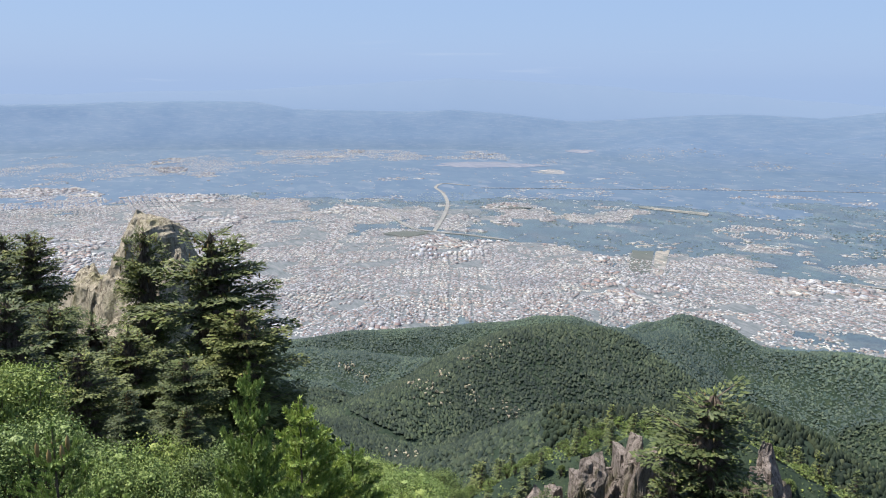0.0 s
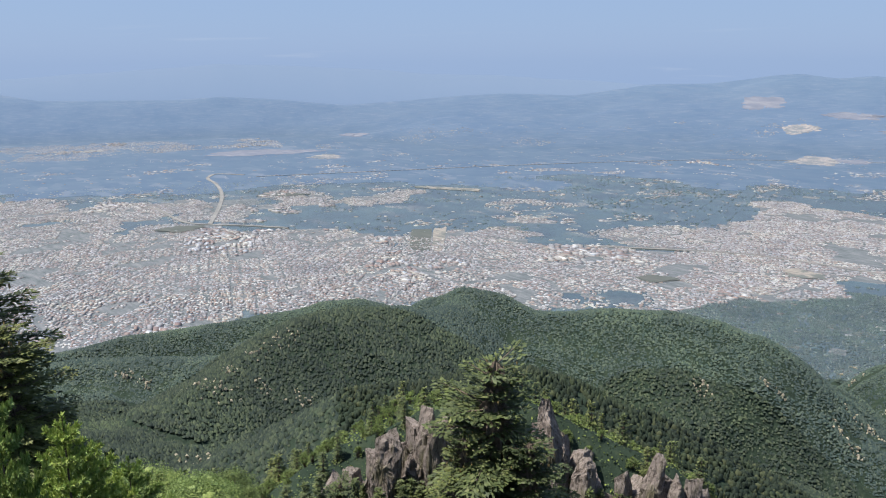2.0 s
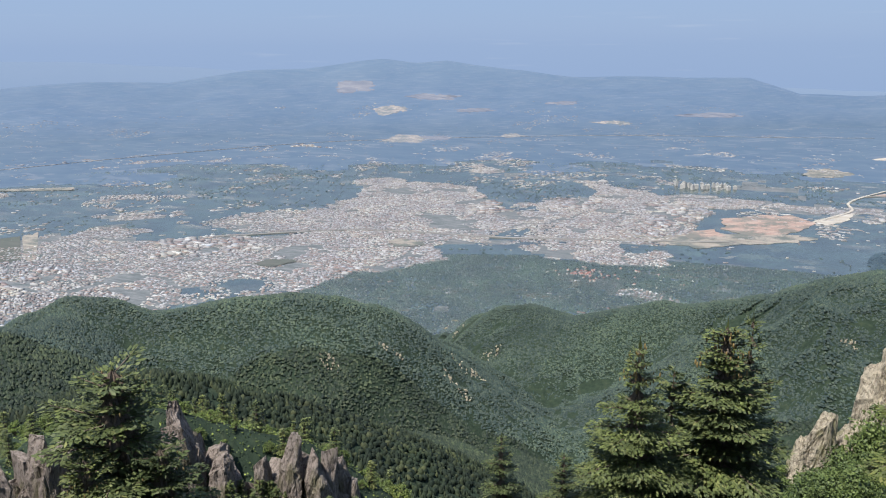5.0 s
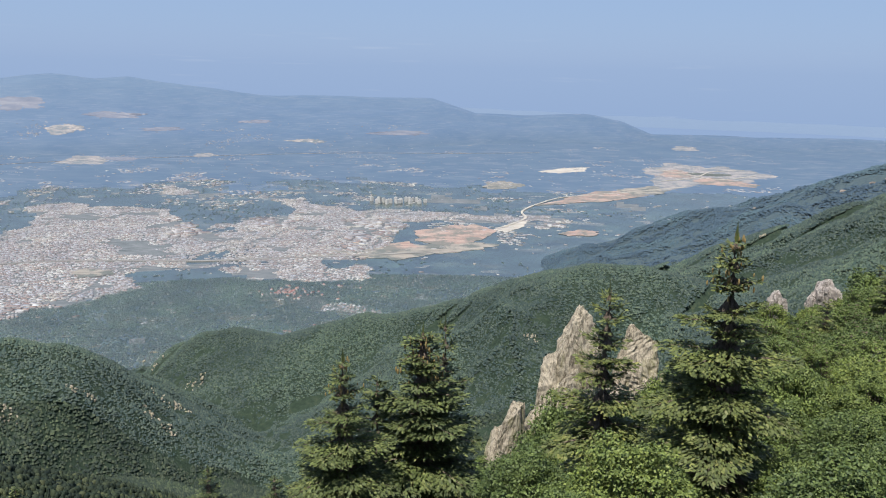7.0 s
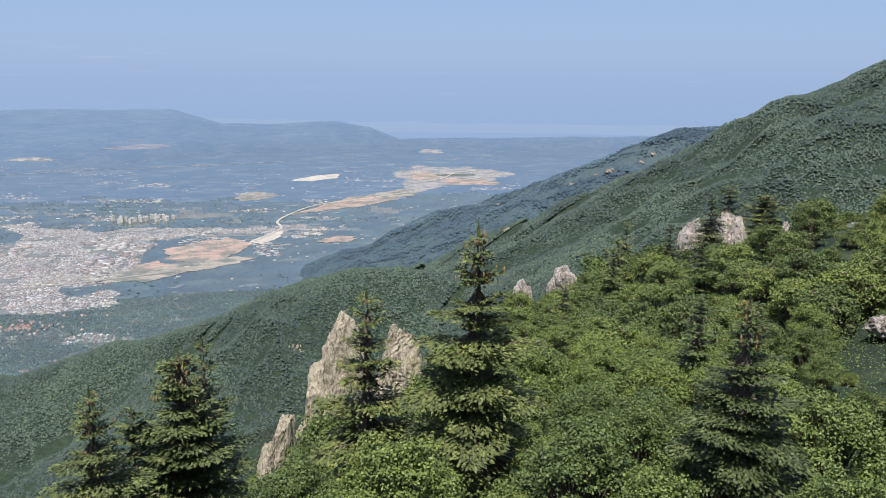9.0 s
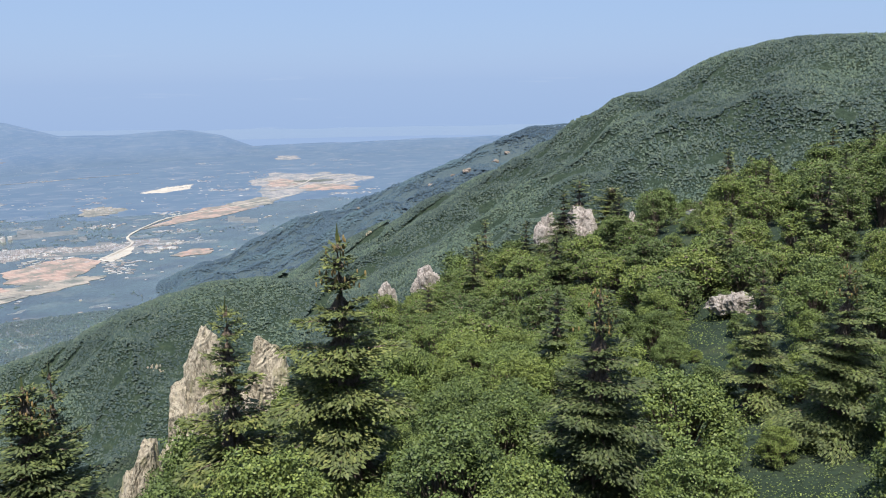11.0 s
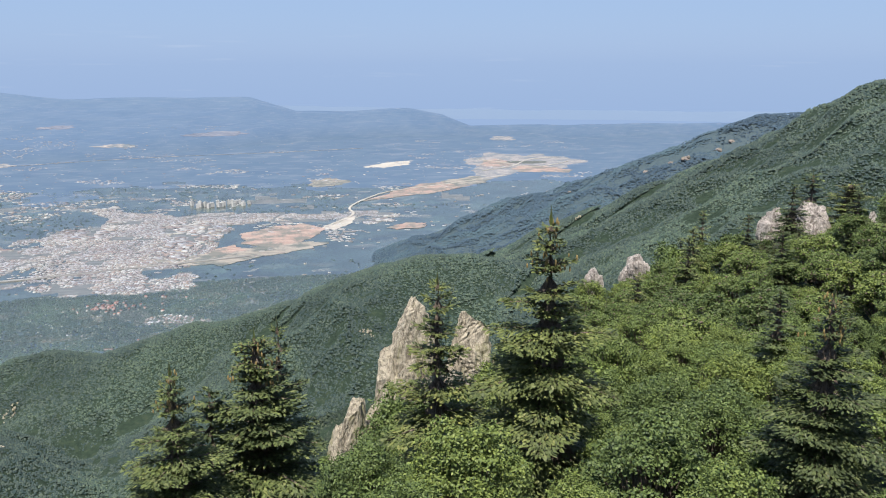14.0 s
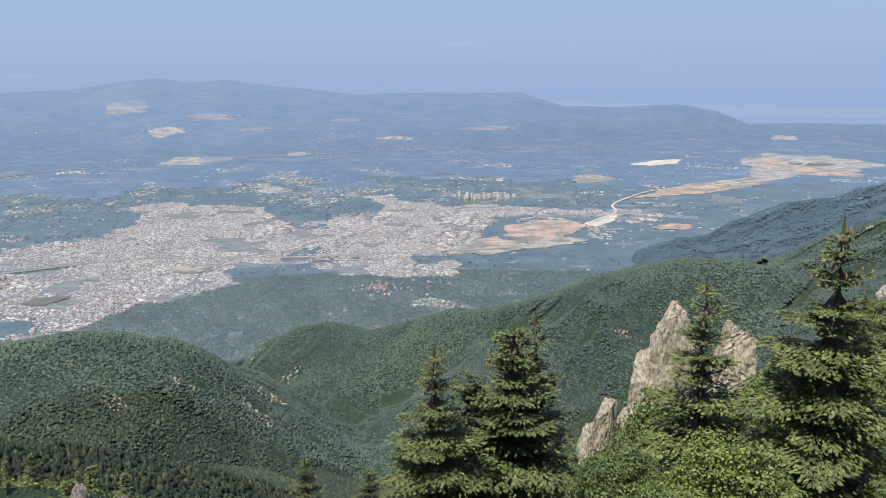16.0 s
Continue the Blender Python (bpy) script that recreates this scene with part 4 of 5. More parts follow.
# ---- rocks ----
def angular(rng, size, points, rough, cuts=2):
    """One jointed block: the hull of scattered points, cut finer and roughened along steep joints."""
    bm = bmesh.new()
    for _ in range(points):
        p = Vector(rng.normal(0, 1, 3)).normalized()
        q = p / max(abs(p.x), abs(p.y), abs(p.z))
        bm.verts.new((p * 0.45 + q * 0.55) * rng.uniform(0.82, 1.0))
    out = bmesh.ops.convex_hull(bm, input=bm.verts)
    loose = [v for v in bm.verts if not v.link_faces]
    bmesh.ops.delete(bm, geom=loose, context="VERTS")
    bmesh.ops.transform(bm, matrix=Matrix.Diagonal((size[0] / 2, size[1] / 2, size[2] / 2, 1)), verts=bm.verts)
    for cut in (cuts, 1):
        bmesh.ops.subdivide_edges(bm, edges=bm.edges, cuts=cut, use_grid_fill=True)
    bm.normal_update()
    o = Vector(rng.uniform(-50, 50, 3))
    k = 5.0 / max(size[0], 2.0)
    for v in bm.verts:
        p = v.co
        n1 = noise.ridged_multi_fractal(Vector((p.x * k, p.y * k, p.z * k * 0.35)) + o, 0.9, 2.1, 5, 0.9, 2.0) - 1.0
        n2 = noise.fractal(Vector((p.x * k * 3, p.y * k * 3, p.z * k)) + o, 0.8, 2.2, 4)
        n3 = noise.fractal(Vector((p.x * k * 7 + p.z * k * 3, p.y * k * 7, p.z * k * 2.5)) + o, 0.7, 2.2, 3)
        v.co = p + v.normal * rough * size[0] * (0.6 * n1 + 0.45 * n2 + 0.3 * n3)
    verts, faces = [v.co.copy() for v in bm.verts], []
    bm.verts.index_update()
    faces = [tuple(v.index for v in f.verts) for f in bm.faces]
    bm.free()
    return verts, faces


def crag(name, base, size, mat, label, seed, lean=(0, 0), blocks=5, rough=0.085, slump=0.55, points=18, cuts=2, pieces=False):
    """A crag of several jointed blocks grown together, lower towards its sides."""
    rng = np.random.default_rng(seed)
    v, f, piece = [], [], []
    for i in range(blocks):
        if i == 0:
            off, k = Vector((0, 0, 0)), 1.0
            dims = (size[0] * 0.75, size[1] * 0.8, size[2])
        else:
            a = rng.uniform(0, 6.28)
            q = rng.uniform(0.45, 1.0)
            k = 1 - slump * q * rng.uniform(0.5, 1.0)
            off = Vector((math.cos(a) * q * size[0] * 0.42, math.sin(a) * q * size[1] * 0.42, 0))
            w = rng.uniform(0.4, 0.7)
            dims = (size[0] * w, size[1] * w * rng.uniform(0.8, 1.3), size[2] * k)
        bv, bf = angular(rng, dims, points, rough, cuts)
        low = -size[2] / 2 + dims[2] / 2
        b = len(v)
        for p in bv:
            h = (p.z / dims[2] + 0.5)
            v.append((p.x + off.x + lean[0] * h * k, p.y + off.y + lean[1] * h * k, p.z + low))
        f += [tuple(b + q for q in face) for face in bf]
        if pieces:
            piece.append((v, f))
            v, f = [], []
    if pieces:
        ob = tagged(new(name), label, "rock")
        for pv, pf in piece:
            part("rock_block", mesh_of("rock_block", pv, pf, [mat]), ob)
    else:
        ob = tagged(new(name, mesh_of(name, v, f, [mat])), label, "rock")
    ob.matrix_world = pose(*base)
    return ob


def crag_at(name, az, r, top_dep, wide, deep, tall, mat, label, seed, **kw):
    x, y = spot(az, r)
    top = EYE_Z - r * math.tan(radians(top_dep))
    return crag(name, (x, y, top - tall / 2), (wide, deep, tall), mat, label, seed, **kw)


crag_at("rock_pinnacle", -84.6, 78, 8.4, 15, 13, 30, M_ROCK, "tall weathered rock pinnacle above fir trees", 1, slump=0.3, blocks=7, points=60, cuts=3, rough=0.05, pieces=True)
crag_at("rock_pinnacle", -87.3, 80, 12.4, 8, 11, 26, M_ROCK, "sunlit rock shoulder of the pinnacle", 7, slump=0.5, blocks=5, points=50, cuts=3, rough=0.05, lean=(0, 3), pieces=True)
# The darker rock on these right-hand blocks paints in the pinnacle's shaded side.
crag_at("rock_pinnacle", -81.2, 81, 11.3, 8, 10, 34, M_ROCK_PINK, "steep rock face beside the pinnacle, coloured dark as its shaded side", 2, slump=0.5, blocks=5, points=40, cuts=3, rough=0.06, pieces=True)
crag_at("rock_pinnacle", -79.3, 83, 15.8, 8, 10, 34, M_ROCK_PINK, "steep rock face beside the pinnacle, coloured dark as its shaded side", 8, slump=0.5, blocks=5, points=40, cuts=3, rough=0.06, pieces=True)
crag_at("rock_pinnacle", -77.6, 84, 19.6, 7, 9, 32, M_ROCK_PINK, "steep rock face beside the pinnacle, coloured dark as its shaded side", 9, slump=0.5, blocks=5, points=40, cuts=3, rough=0.06, pieces=True)
crag_at("rock_pinnacle", -76.2, 84, 22.6, 6, 8, 28, M_ROCK_PINK, "steep rock face beside the pinnacle, coloured dark as its shaded side", 10, slump=0.5, blocks=4, points=40, cuts=2, rough=0.06, pieces=True)
crag_at("rock_crag", 9.1, 128, 15.8, 10, 10, 26, M_ROCK, "pale pointed limestone crag among firs", 3, blocks=7, lean=(1.0, 0), rough=0.068, points=36, cuts=4, pieces=True)
crag_at("rock_crag", 7.3, 125, 20.9, 7, 9, 18, M_ROCK, "pale rock shoulder below the crag", 6, blocks=5, lean=(2, 0), rough=0.068, points=36, cuts=4, pieces=True)
crag_at("rock_crag", 13.6, 132, 16.7, 10, 8, 20, M_ROCK, "low pale crag half hidden by firs", 4, blocks=4, points=26, cuts=4, pieces=True)
crag_at("rock_crag", 4.4, 120, 22.6, 7.5, 8, 16, M_ROCK, "pale rock slab below the crag", 5, blocks=4, lean=(1.5, 0), points=26, cuts=4, pieces=True)
SPIRES = [(-53.3, 24.6, 2.6, 11), (-54.0, 25.4, 2.2, 10), (-52.6, 25.6, 2.0, 9), (-53.6, 27.0, 2.6, 9), (-55.8, 27.2, 2.4, 8), (-54.8, 28.0, 2.2, 7), (-50.3, 23.2, 2.0, 13), (-50.7, 24.6, 2.4, 11), (-49.6, 24.4, 2.2, 11), (-51.2, 26.0, 2.2, 9), (-57.4, 28.4, 2.4, 6)]
SPIRES += [(-48.2, 25.4, 2.6, 10), (-41.2, 22.6, 2.2, 12), (-40.8, 23.4, 2.4, 12), (-40.5, 25.2, 2.4, 10), (-38.4, 26.6, 2.6, 10), (-37.6, 27.4, 2.4, 9), (-39.0, 28.2, 2.8, 8), (-33.4, 25.7, 2.0, 9), (-32.8, 26.6, 2.4, 8), (-31.6, 27.0, 2.0, 7), (-30.8, 27.0, 2.2, 8), (-29.8, 27.8, 2.2, 6), (-35.6, 27.0, 2.0, 7)]
for i, (az, dep, w, h) in enumerate(SPIRES):
    crag_at("rock_spire", az, 95 + (i * 7) % 5, dep, w * 1.75, w * 2.3, h + 4, M_ROCK_PINK, "steep mauve-grey rock spire on the wooded crag", 20 + i, blocks=6, slump=0.7, points=20, rough=0.1)
FACE_RNG = np.random.default_rng(61)
for i, az in enumerate(np.concatenate([np.arange(-57.5, -47.6, 1.25), np.arange(-41.6, -28.5, 1.35)])):
    dep = float(np.interp(az, (-58, -51, -42, -36, -28), (27.6, 24.4, 23.8, 26.4, 28.8))) + FACE_RNG.uniform(0.2, 1.8)
    if FACE_RNG.random() < 0.3:
        continue
    crag_at("rock_crag", az, 98 + FACE_RNG.uniform(-1.5, 1.5), dep - 0.7, FACE_RNG.uniform(4.6, 7.0), 6.5, FACE_RNG.uniform(12, 16), M_ROCK_PINK, "steep fissured mauve-grey rock face of the crag", 130 + i, blocks=5, slump=0.6, points=18, rough=0.1, cuts=1)
BOULDERS = [(36.2, 82, 8.3, 4.4, 6, "pale pinkish boulder among low trees"), (33.9, 84, 8.9, 3.2, 5, "pale pinkish boulder among low trees"), (22.3, 92, 13.7, 2.3, 4, "small pale rock on the wooded slope"),
            (25.2, 95, 12.6, 3.2, 4.5, "small pale rock on the wooded slope"), (46.4, 44, 13.9, 2.8, 1.3, "flat pale stone among shrubs"), (39.6, 90, 8.9, 1.6, 3, "small pale rock by a clearing")]
for i, (az, r, dep, w, h, label) in enumerate(BOULDERS):
    crag_at("boulder", az, r, dep, w, w * 0.8, h, M_ROCK_WHITE, label, 40 + i, blocks=5, slump=0.45, rough=0.09, points=30)


def meets(az, dep):
    """Where a sight line meets the mountain flanks."""
    r = np.linspace(200, 1650, 1400)
    x, y = r * math.sin(radians(az)), r * math.cos(radians(az))
    hit = EYE_Z - r * math.tan(radians(dep)) <= land(x, y)
    i = int(np.argmax(hit)) if hit.any() else -1
    return x[i], y[i], float(land(x[i:i + 1], y[i:i + 1])[0]) if i >= 0 else 0.0


def outcrop(x, y, w, count, mat, label, seed):
    """Bare ledges: stones of several sizes breaking through the wood."""
    rng = np.random.default_rng(seed)
    base = float(land(np.array([x]), np.array([y]))[0])
    root = tagged(new("rock_outcrop"), label, "rock")
    for i in range(count):
        a, q = rng.uniform(0, 6.28), rng.uniform(0, 1) ** 0.7
        px, py = x + q * w * math.cos(a), y + q * w * 0.7 * math.sin(a)
        s = rng.uniform(0.9, 2.5) * (1.25 - 0.5 * q)
        bv, bf = angular(rng, (s, s * rng.uniform(0.7, 1.1), s * rng.uniform(0.8, 1.5)), 12, 0.07, 1)
        pz = float(land(np.array([px]), np.array([py]))[0]) + 0.35 * s + 0.5
        part("stone", mesh_of("stone", [(p.x + px - x, p.y + py - y, p.z + pz - base) for p in bv], bf, [mat]), root)
    root.matrix_world = pose(x, y, base)


OUTCROPS = [(-71.5, 20.3, 7), (-70.3, 20.9, 5), (-66.4, 21.6, 12), (-65.2, 22.0, 9), (-64.6, 20.6, 6), (-62.6, 19.6, 7), (-61.2, 18.9, 8), (-60.2, 18.6, 5), (-59.9, 23.3, 7), (-59.4, 23.0, 5), (-67.3, 26.1, 8), (-62.5, 21.8, 5), (-30.4, 21.8, 5), (-26.3, 20.8, 4),
            (-20.8, 19.9, 7), (-20.2, 22.4, 8), (-19.4, 23.0, 6), (-18.4, 21.4, 6), (6.0, 18.6, 4), (-21.6, 19.6, 4), (-21, 19.1, 4), (-17.9, 21.2, 5), (-30.3, 21.6, 3), (-21.4, 23.1, 6), (-20.3, 24.1, 5), (-25.1, 21.5, 3), (21.1, 10.8, 3)]
for i, (az, dep, w) in enumerate(OUTCROPS):
    x, y, z = meets(az, dep)
    outcrop(x, y, w * 1.6, 8 + w, M_ROCK, "pale stony outcrop on the forested flank", 70 + i)
SCREES = [(27.2, 6.6, 16), (28.3, 6.2, 18), (25.6, 7.2, 14), (30.2, 5.6, 14), (31.0, 5.0, 12), (20.5, 8.7, 8)]
for i, (az, dep, w) in enumerate(SCREES):
    x, y, z = meets(az, dep)
    crag("rock_outcrop", (x, y, z + 0.5), (w, w * 0.8, w * 0.5), M_ROCK_PINK, "pale cliff on the far mountain ridge", 95 + i, blocks=5, slump=0.4, points=16, cuts=1)


# ---- trees ----
def tube(pts, radii, sides=7):
    v, f = [], []
    for i, (p, r) in enumerate(zip(pts, radii)):
        for k in range(sides):
            t = 2 * math.pi * k / sides
            v.append((p[0] + r * math.cos(t), p[1] + r * math.sin(t), p[2]))
        if i:
            a, b = (i - 1) * sides, i * sides
            f += [(a + k, a + (k + 1) % sides, b + (k + 1) % sides, b + k) for k in range(sides)]
    return v, f


def blades(root, way, side, length, width):
    """Flat pointed leaves and sprays: arrays of root, direction, side vector, length, width -> four corners each."""
    s = side * (width / 2)[:, None]
    mid = root + way * (length * 0.45)[:, None]
    v = np.stack([root, mid - s, root + way * length[:, None], mid + s], 1).reshape(-1, 3)
    return v, np.arange(len(v)).reshape(-1, 4)


def unit(a):
    return a / np.maximum(np.linalg.norm(a, axis=1, keepdims=True), 1e-9)


CONE = mesh_of("cone", *tube([(0, 0, 0), (0, 0, 0.07), (0, 0, 0.16), (0, 0, 0.21)], (0.018, 0.042, 0.034, 0.008), 6), [M_CONE], None, True)


def fir_meshes(seed, tall=10.0, spread=2.5, whorl=0.36, gaps=0.12, fine=1.0, blunt=0.85, cones=0, bare=0.06, wild=0.2):
    """A fir: tapered trunk, whorls of boughs that carry flat pads of needle sprays with dark gaps between, and cones by the tip."""
    rng = np.random.default_rng(seed)
    pts = [(0.05 * math.sin(z), 0.05 * math.cos(1.3 * z), z) for z in np.linspace(-0.6, tall, 12)]
    trunk = tube(pts, np.linspace(0.028 * tall * 0.75, 0.012, 12))
    roots, ways, sides, lens, wids = [], [], [], [], []
    bark_v, bark_f = list(trunk[0]), list(trunk[1])
    core_v, core_f = [], []
    up = np.array([0, 0, 1.0])
    pitch = 0.17 / fine
    z = tall * bare
    while z < tall * 0.985:
        u = z / tall
        reach = spread * (1 - u) ** blunt * (0.7 + 0.3 * min(1, u / 0.15)) + 0.14
        count = int(rng.integers(5, 7)) + (2 if u < 0.6 else 0)
        a0 = rng.uniform(0, 6.28)
        # Inner cones, later coloured as bark, stand in for shade inside the crown.
        pts2 = 2 * count + 4
        ang = a0 + np.arange(pts2) * 2 * math.pi / pts2
        rr2 = reach * np.where(np.arange(pts2) % 2, 0.2, 0.38) * rng.uniform(0.8, 1.15, pts2)
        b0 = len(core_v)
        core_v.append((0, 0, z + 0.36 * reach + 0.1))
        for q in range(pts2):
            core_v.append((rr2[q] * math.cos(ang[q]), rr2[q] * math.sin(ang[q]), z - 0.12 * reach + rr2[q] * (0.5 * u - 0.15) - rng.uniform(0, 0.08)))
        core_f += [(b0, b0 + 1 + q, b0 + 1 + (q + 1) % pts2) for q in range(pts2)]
        for k in range(count):
            if rng.random() < gaps:
                continue
            a = a0 + 2 * math.pi * k / count + rng.normal(0, 0.2)
            L = reach * rng.uniform(1 - 1.6 * wild, 1 + wild)
            rise = 0.62 * u - 0.16 + rng.normal(0, 0.08)
            steps = max(4, int(L / pitch))
            s = np.linspace(0.14, 1.0, steps)
            out = L * s
            zz = z + rng.uniform(-0.45, 0.45) * whorl * (0.4 + 0.6 * (1 - u)) + out * (rise + 0.1) - (0.34 - 0.22 * u) * L * s ** 2
            bx, by = np.cos(a), np.sin(a)
            p = np.stack([bx * out, by * out, zz], 1)
            d = unit(np.gradient(p, axis=0))
            lat = np.array([-by, bx, 0.0])
            half = np.minimum(1.1, 0.46 * L) * np.sin(math.pi * (0.16 + 0.8 * s)) ** 0.7 * rng.uniform(0.8, 1.2, steps)
            many = np.maximum(1, np.ceil(2.1 * half / pitch).astype(int))
            idx = np.repeat(np.arange(steps), many)
            t = np.concatenate([(np.arange(c) + 0.5) / c * 2 - 1 for c in many]) + rng.normal(0, 0.12, len(idx))
            keep = rng.random(len(idx)) > 0.1
            idx, t = idx[keep], t[keep]
            m = len(idx)
            cup = rng.uniform(0.05, 0.3)
            root = p[idx] + lat * (t * half[idx])[:, None] - up * (cup * half[idx] * t * t)[:, None] + rng.normal(0, 0.03, (m, 3))
            way = unit(d[idx] * 0.8 + lat * (1.0 * t)[:, None] + rng.normal(0, 0.3, (m, 3)) * np.array([1, 1, 0.6]) - up * 0.18)
            roots.append(root)
            ways.append(way)
            sides.append(unit(np.cross(way, up) + rng.normal(0, 0.3, (m, 3))))
            lens.append(rng.uniform(0.28, 0.46, m) / fine ** 0.85)
            wids.append(rng.uniform(0.15, 0.24, m) / fine ** 0.85)
            # upright shoots along the bough
            m = max(2, steps // 2)
            pick = rng.integers(steps // 3, steps, m)
            roots.append(p[pick])
            ways.append(unit(d[pick] * 0.8 + up * rng.uniform(0.1, 0.7, (m, 1)) + rng.normal(0, 0.25, (m, 3))))
            sides.append(unit(rng.normal(0, 1, (m, 3))))
            lens.append(rng.uniform(0.14, 0.28, m))
            wids.append(rng.uniform(0.05, 0.09, m))
            if L > 0.5:
                b = len(bark_v)
                for q, rr in ((0, 0.035 * L ** 0.5), (steps // 2, 0.02 * L ** 0.5), (steps - 1, 0.006)):
                    for o in ((0, 0, rr), (lat[0] * rr, lat[1] * rr, -rr / 2), (-lat[0] * rr, -lat[1] * rr, -rr / 2)):
                        c = p[q] if q else np.array([0, 0, zz[0]])
                        bark_v.append((c[0] + o[0], c[1] + o[1], c[2] + o[2]))
                for i in range(2):
                    for k2 in range(3):
                        bark_f.append((b + 3 * i + k2, b + 3 * i + (k2 + 1) % 3, b + 3 * i + 3 + (k2 + 1) % 3, b + 3 * i + 3 + k2))
        z += whorl * (0.5 + 0.75 * (1 - u)) * rng.uniform(0.7, 1.3)
    roots.append(np.array([[0, 0, tall - 0.3]] * 4))
    ways.append(unit(np.array([[0, 0, 1.0], [0.2, 0, 1], [-0.1, 0.2, 1], [-0.1, -0.2, 1]])))
    sides.append(np.array([[1.0, 0, 0]] * 4))
    lens.append(np.array([0.7, 0.35, 0.35, 0.35]))
    wids.append(np.array([0.09] * 4))
    v, f = blades(np.concatenate(roots), np.concatenate(ways), np.concatenate(sides), np.concatenate(lens), np.concatenate(wids))
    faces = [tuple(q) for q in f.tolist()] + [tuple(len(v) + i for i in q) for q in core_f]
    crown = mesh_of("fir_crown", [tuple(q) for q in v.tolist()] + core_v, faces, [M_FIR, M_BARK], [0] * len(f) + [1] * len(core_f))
    stem = mesh_of("fir_trunk", bark_v, bark_f, [M_BARK], None, True)
    cone = []
    for i in range(cones):
        u = rng.uniform(0.78, 0.97)
        R = (spread * (1 - u) ** blunt + 0.1) * rng.uniform(0.35, 1.0)
        a = rng.uniform(0, 6.28)
        cone.append(Matrix.Translation((R * math.cos(a), R * math.sin(a), u * tall + R * 0.35)) @ Matrix.Scale(rng.uniform(0.6, 1.1) * min(1.0, tall / 5), 4))
    return stem, crown, cone


def sapling_meshes(seed, tall=2.4, needle=0.026, tiers=9, cones=5):
    """A young fir: an upright leader and tiers of rising shoots, each brushed with single needles."""
    rng = np.random.default_rng(seed)
    up = np.array([0, 0, 1.0])
    bark_v, bark_f = tube([(0, 0, z) for z in np.linspace(-0.3, tall, 6)], np.linspace(0.03, 0.006, 6), 6)
    bark_v, bark_f = list(bark_v), list(bark_f)
    shoots, cone = [(np.array([0, 0, tall - 0.3]), up, 0.32)], []
    for i in range(1, tiers + 1):
        z, L = tall - 0.24 * i ** 0.95, 0.19 * i ** 0.85
        a0 = rng.uniform(0, 6.28)
        for k in range(5 if i < 4 else 7):
            a = a0 + k * 6.283 / (5 if i < 4 else 7) + rng.normal(0, 0.15)
            way = unit(np.array([[math.cos(a), math.sin(a), max(0.12, 0.75 - 0.09 * i) + rng.normal(0, 0.08)]]))[0]
            base = np.array([0, 0, z])
            length = L * rng.uniform(0.8, 1.15)
            shoots.append((base, way, length))
            for q in np.arange(0.3, 1.0, 0.14 / max(length, 0.25)):
                for sgn in (-1, 1):
                    lat = np.cross(way, up) * sgn
                    shoots.append((base + way * length * q, unit((way * 0.8 + lat * 0.8 + up * 0.1)[None])[0], 0.42 * length * (1.1 - q) + 0.05))
            if len(cone) < cones and i in (1, 2):
                cone.append(Matrix.Translation(tuple(base + way * length * 0.6 + np.array([0, 0, 0.02]))) @ Matrix.Scale(rng.uniform(0.36, 0.46), 4))
    roots, ways, sides = [], [], []
    for base, way, length in shoots:
        m = max(12, int(length / needle * 26))
        t = rng.uniform(0, 1, m)
        around = rng.normal(0, 1, (m, 3))
        around = unit(around - (around @ way)[:, None] * way)
        roots.append(base + way * (t * length)[:, None])
        ways.append(unit(around + way * 0.7 + up * 0.25))
        sides.append(unit(np.cross(ways[-1], around + 0.4 * rng.normal(0, 1, (m, 3)))))
        b = len(bark_v)
        lat = unit(np.cross(way, np.array([0.3, 0.1, 0.9]))[None])[0] * 0.006
        tip = base + way * length
        bark_v += [tuple(base + lat), tuple(base - lat), tuple(base + up * 0.008), tuple(tip)]
        bark_f += [(b, b + 1, b + 3), (b + 1, b + 2, b + 3), (b + 2, b, b + 3)]
    root = np.concatenate(roots)
    n = len(root)
    v, f = blades(root, np.concatenate(ways), np.concatenate(sides), needle * rng.uniform(0.7, 1.2, n), needle * 0.3 * rng.uniform(0.8, 1.3, n))
    return mesh_of("sapling_stem", bark_v, bark_f, [M_BARK]), mesh_of("sapling_crown", v, f, [M_YOUNG_FIR]), cone


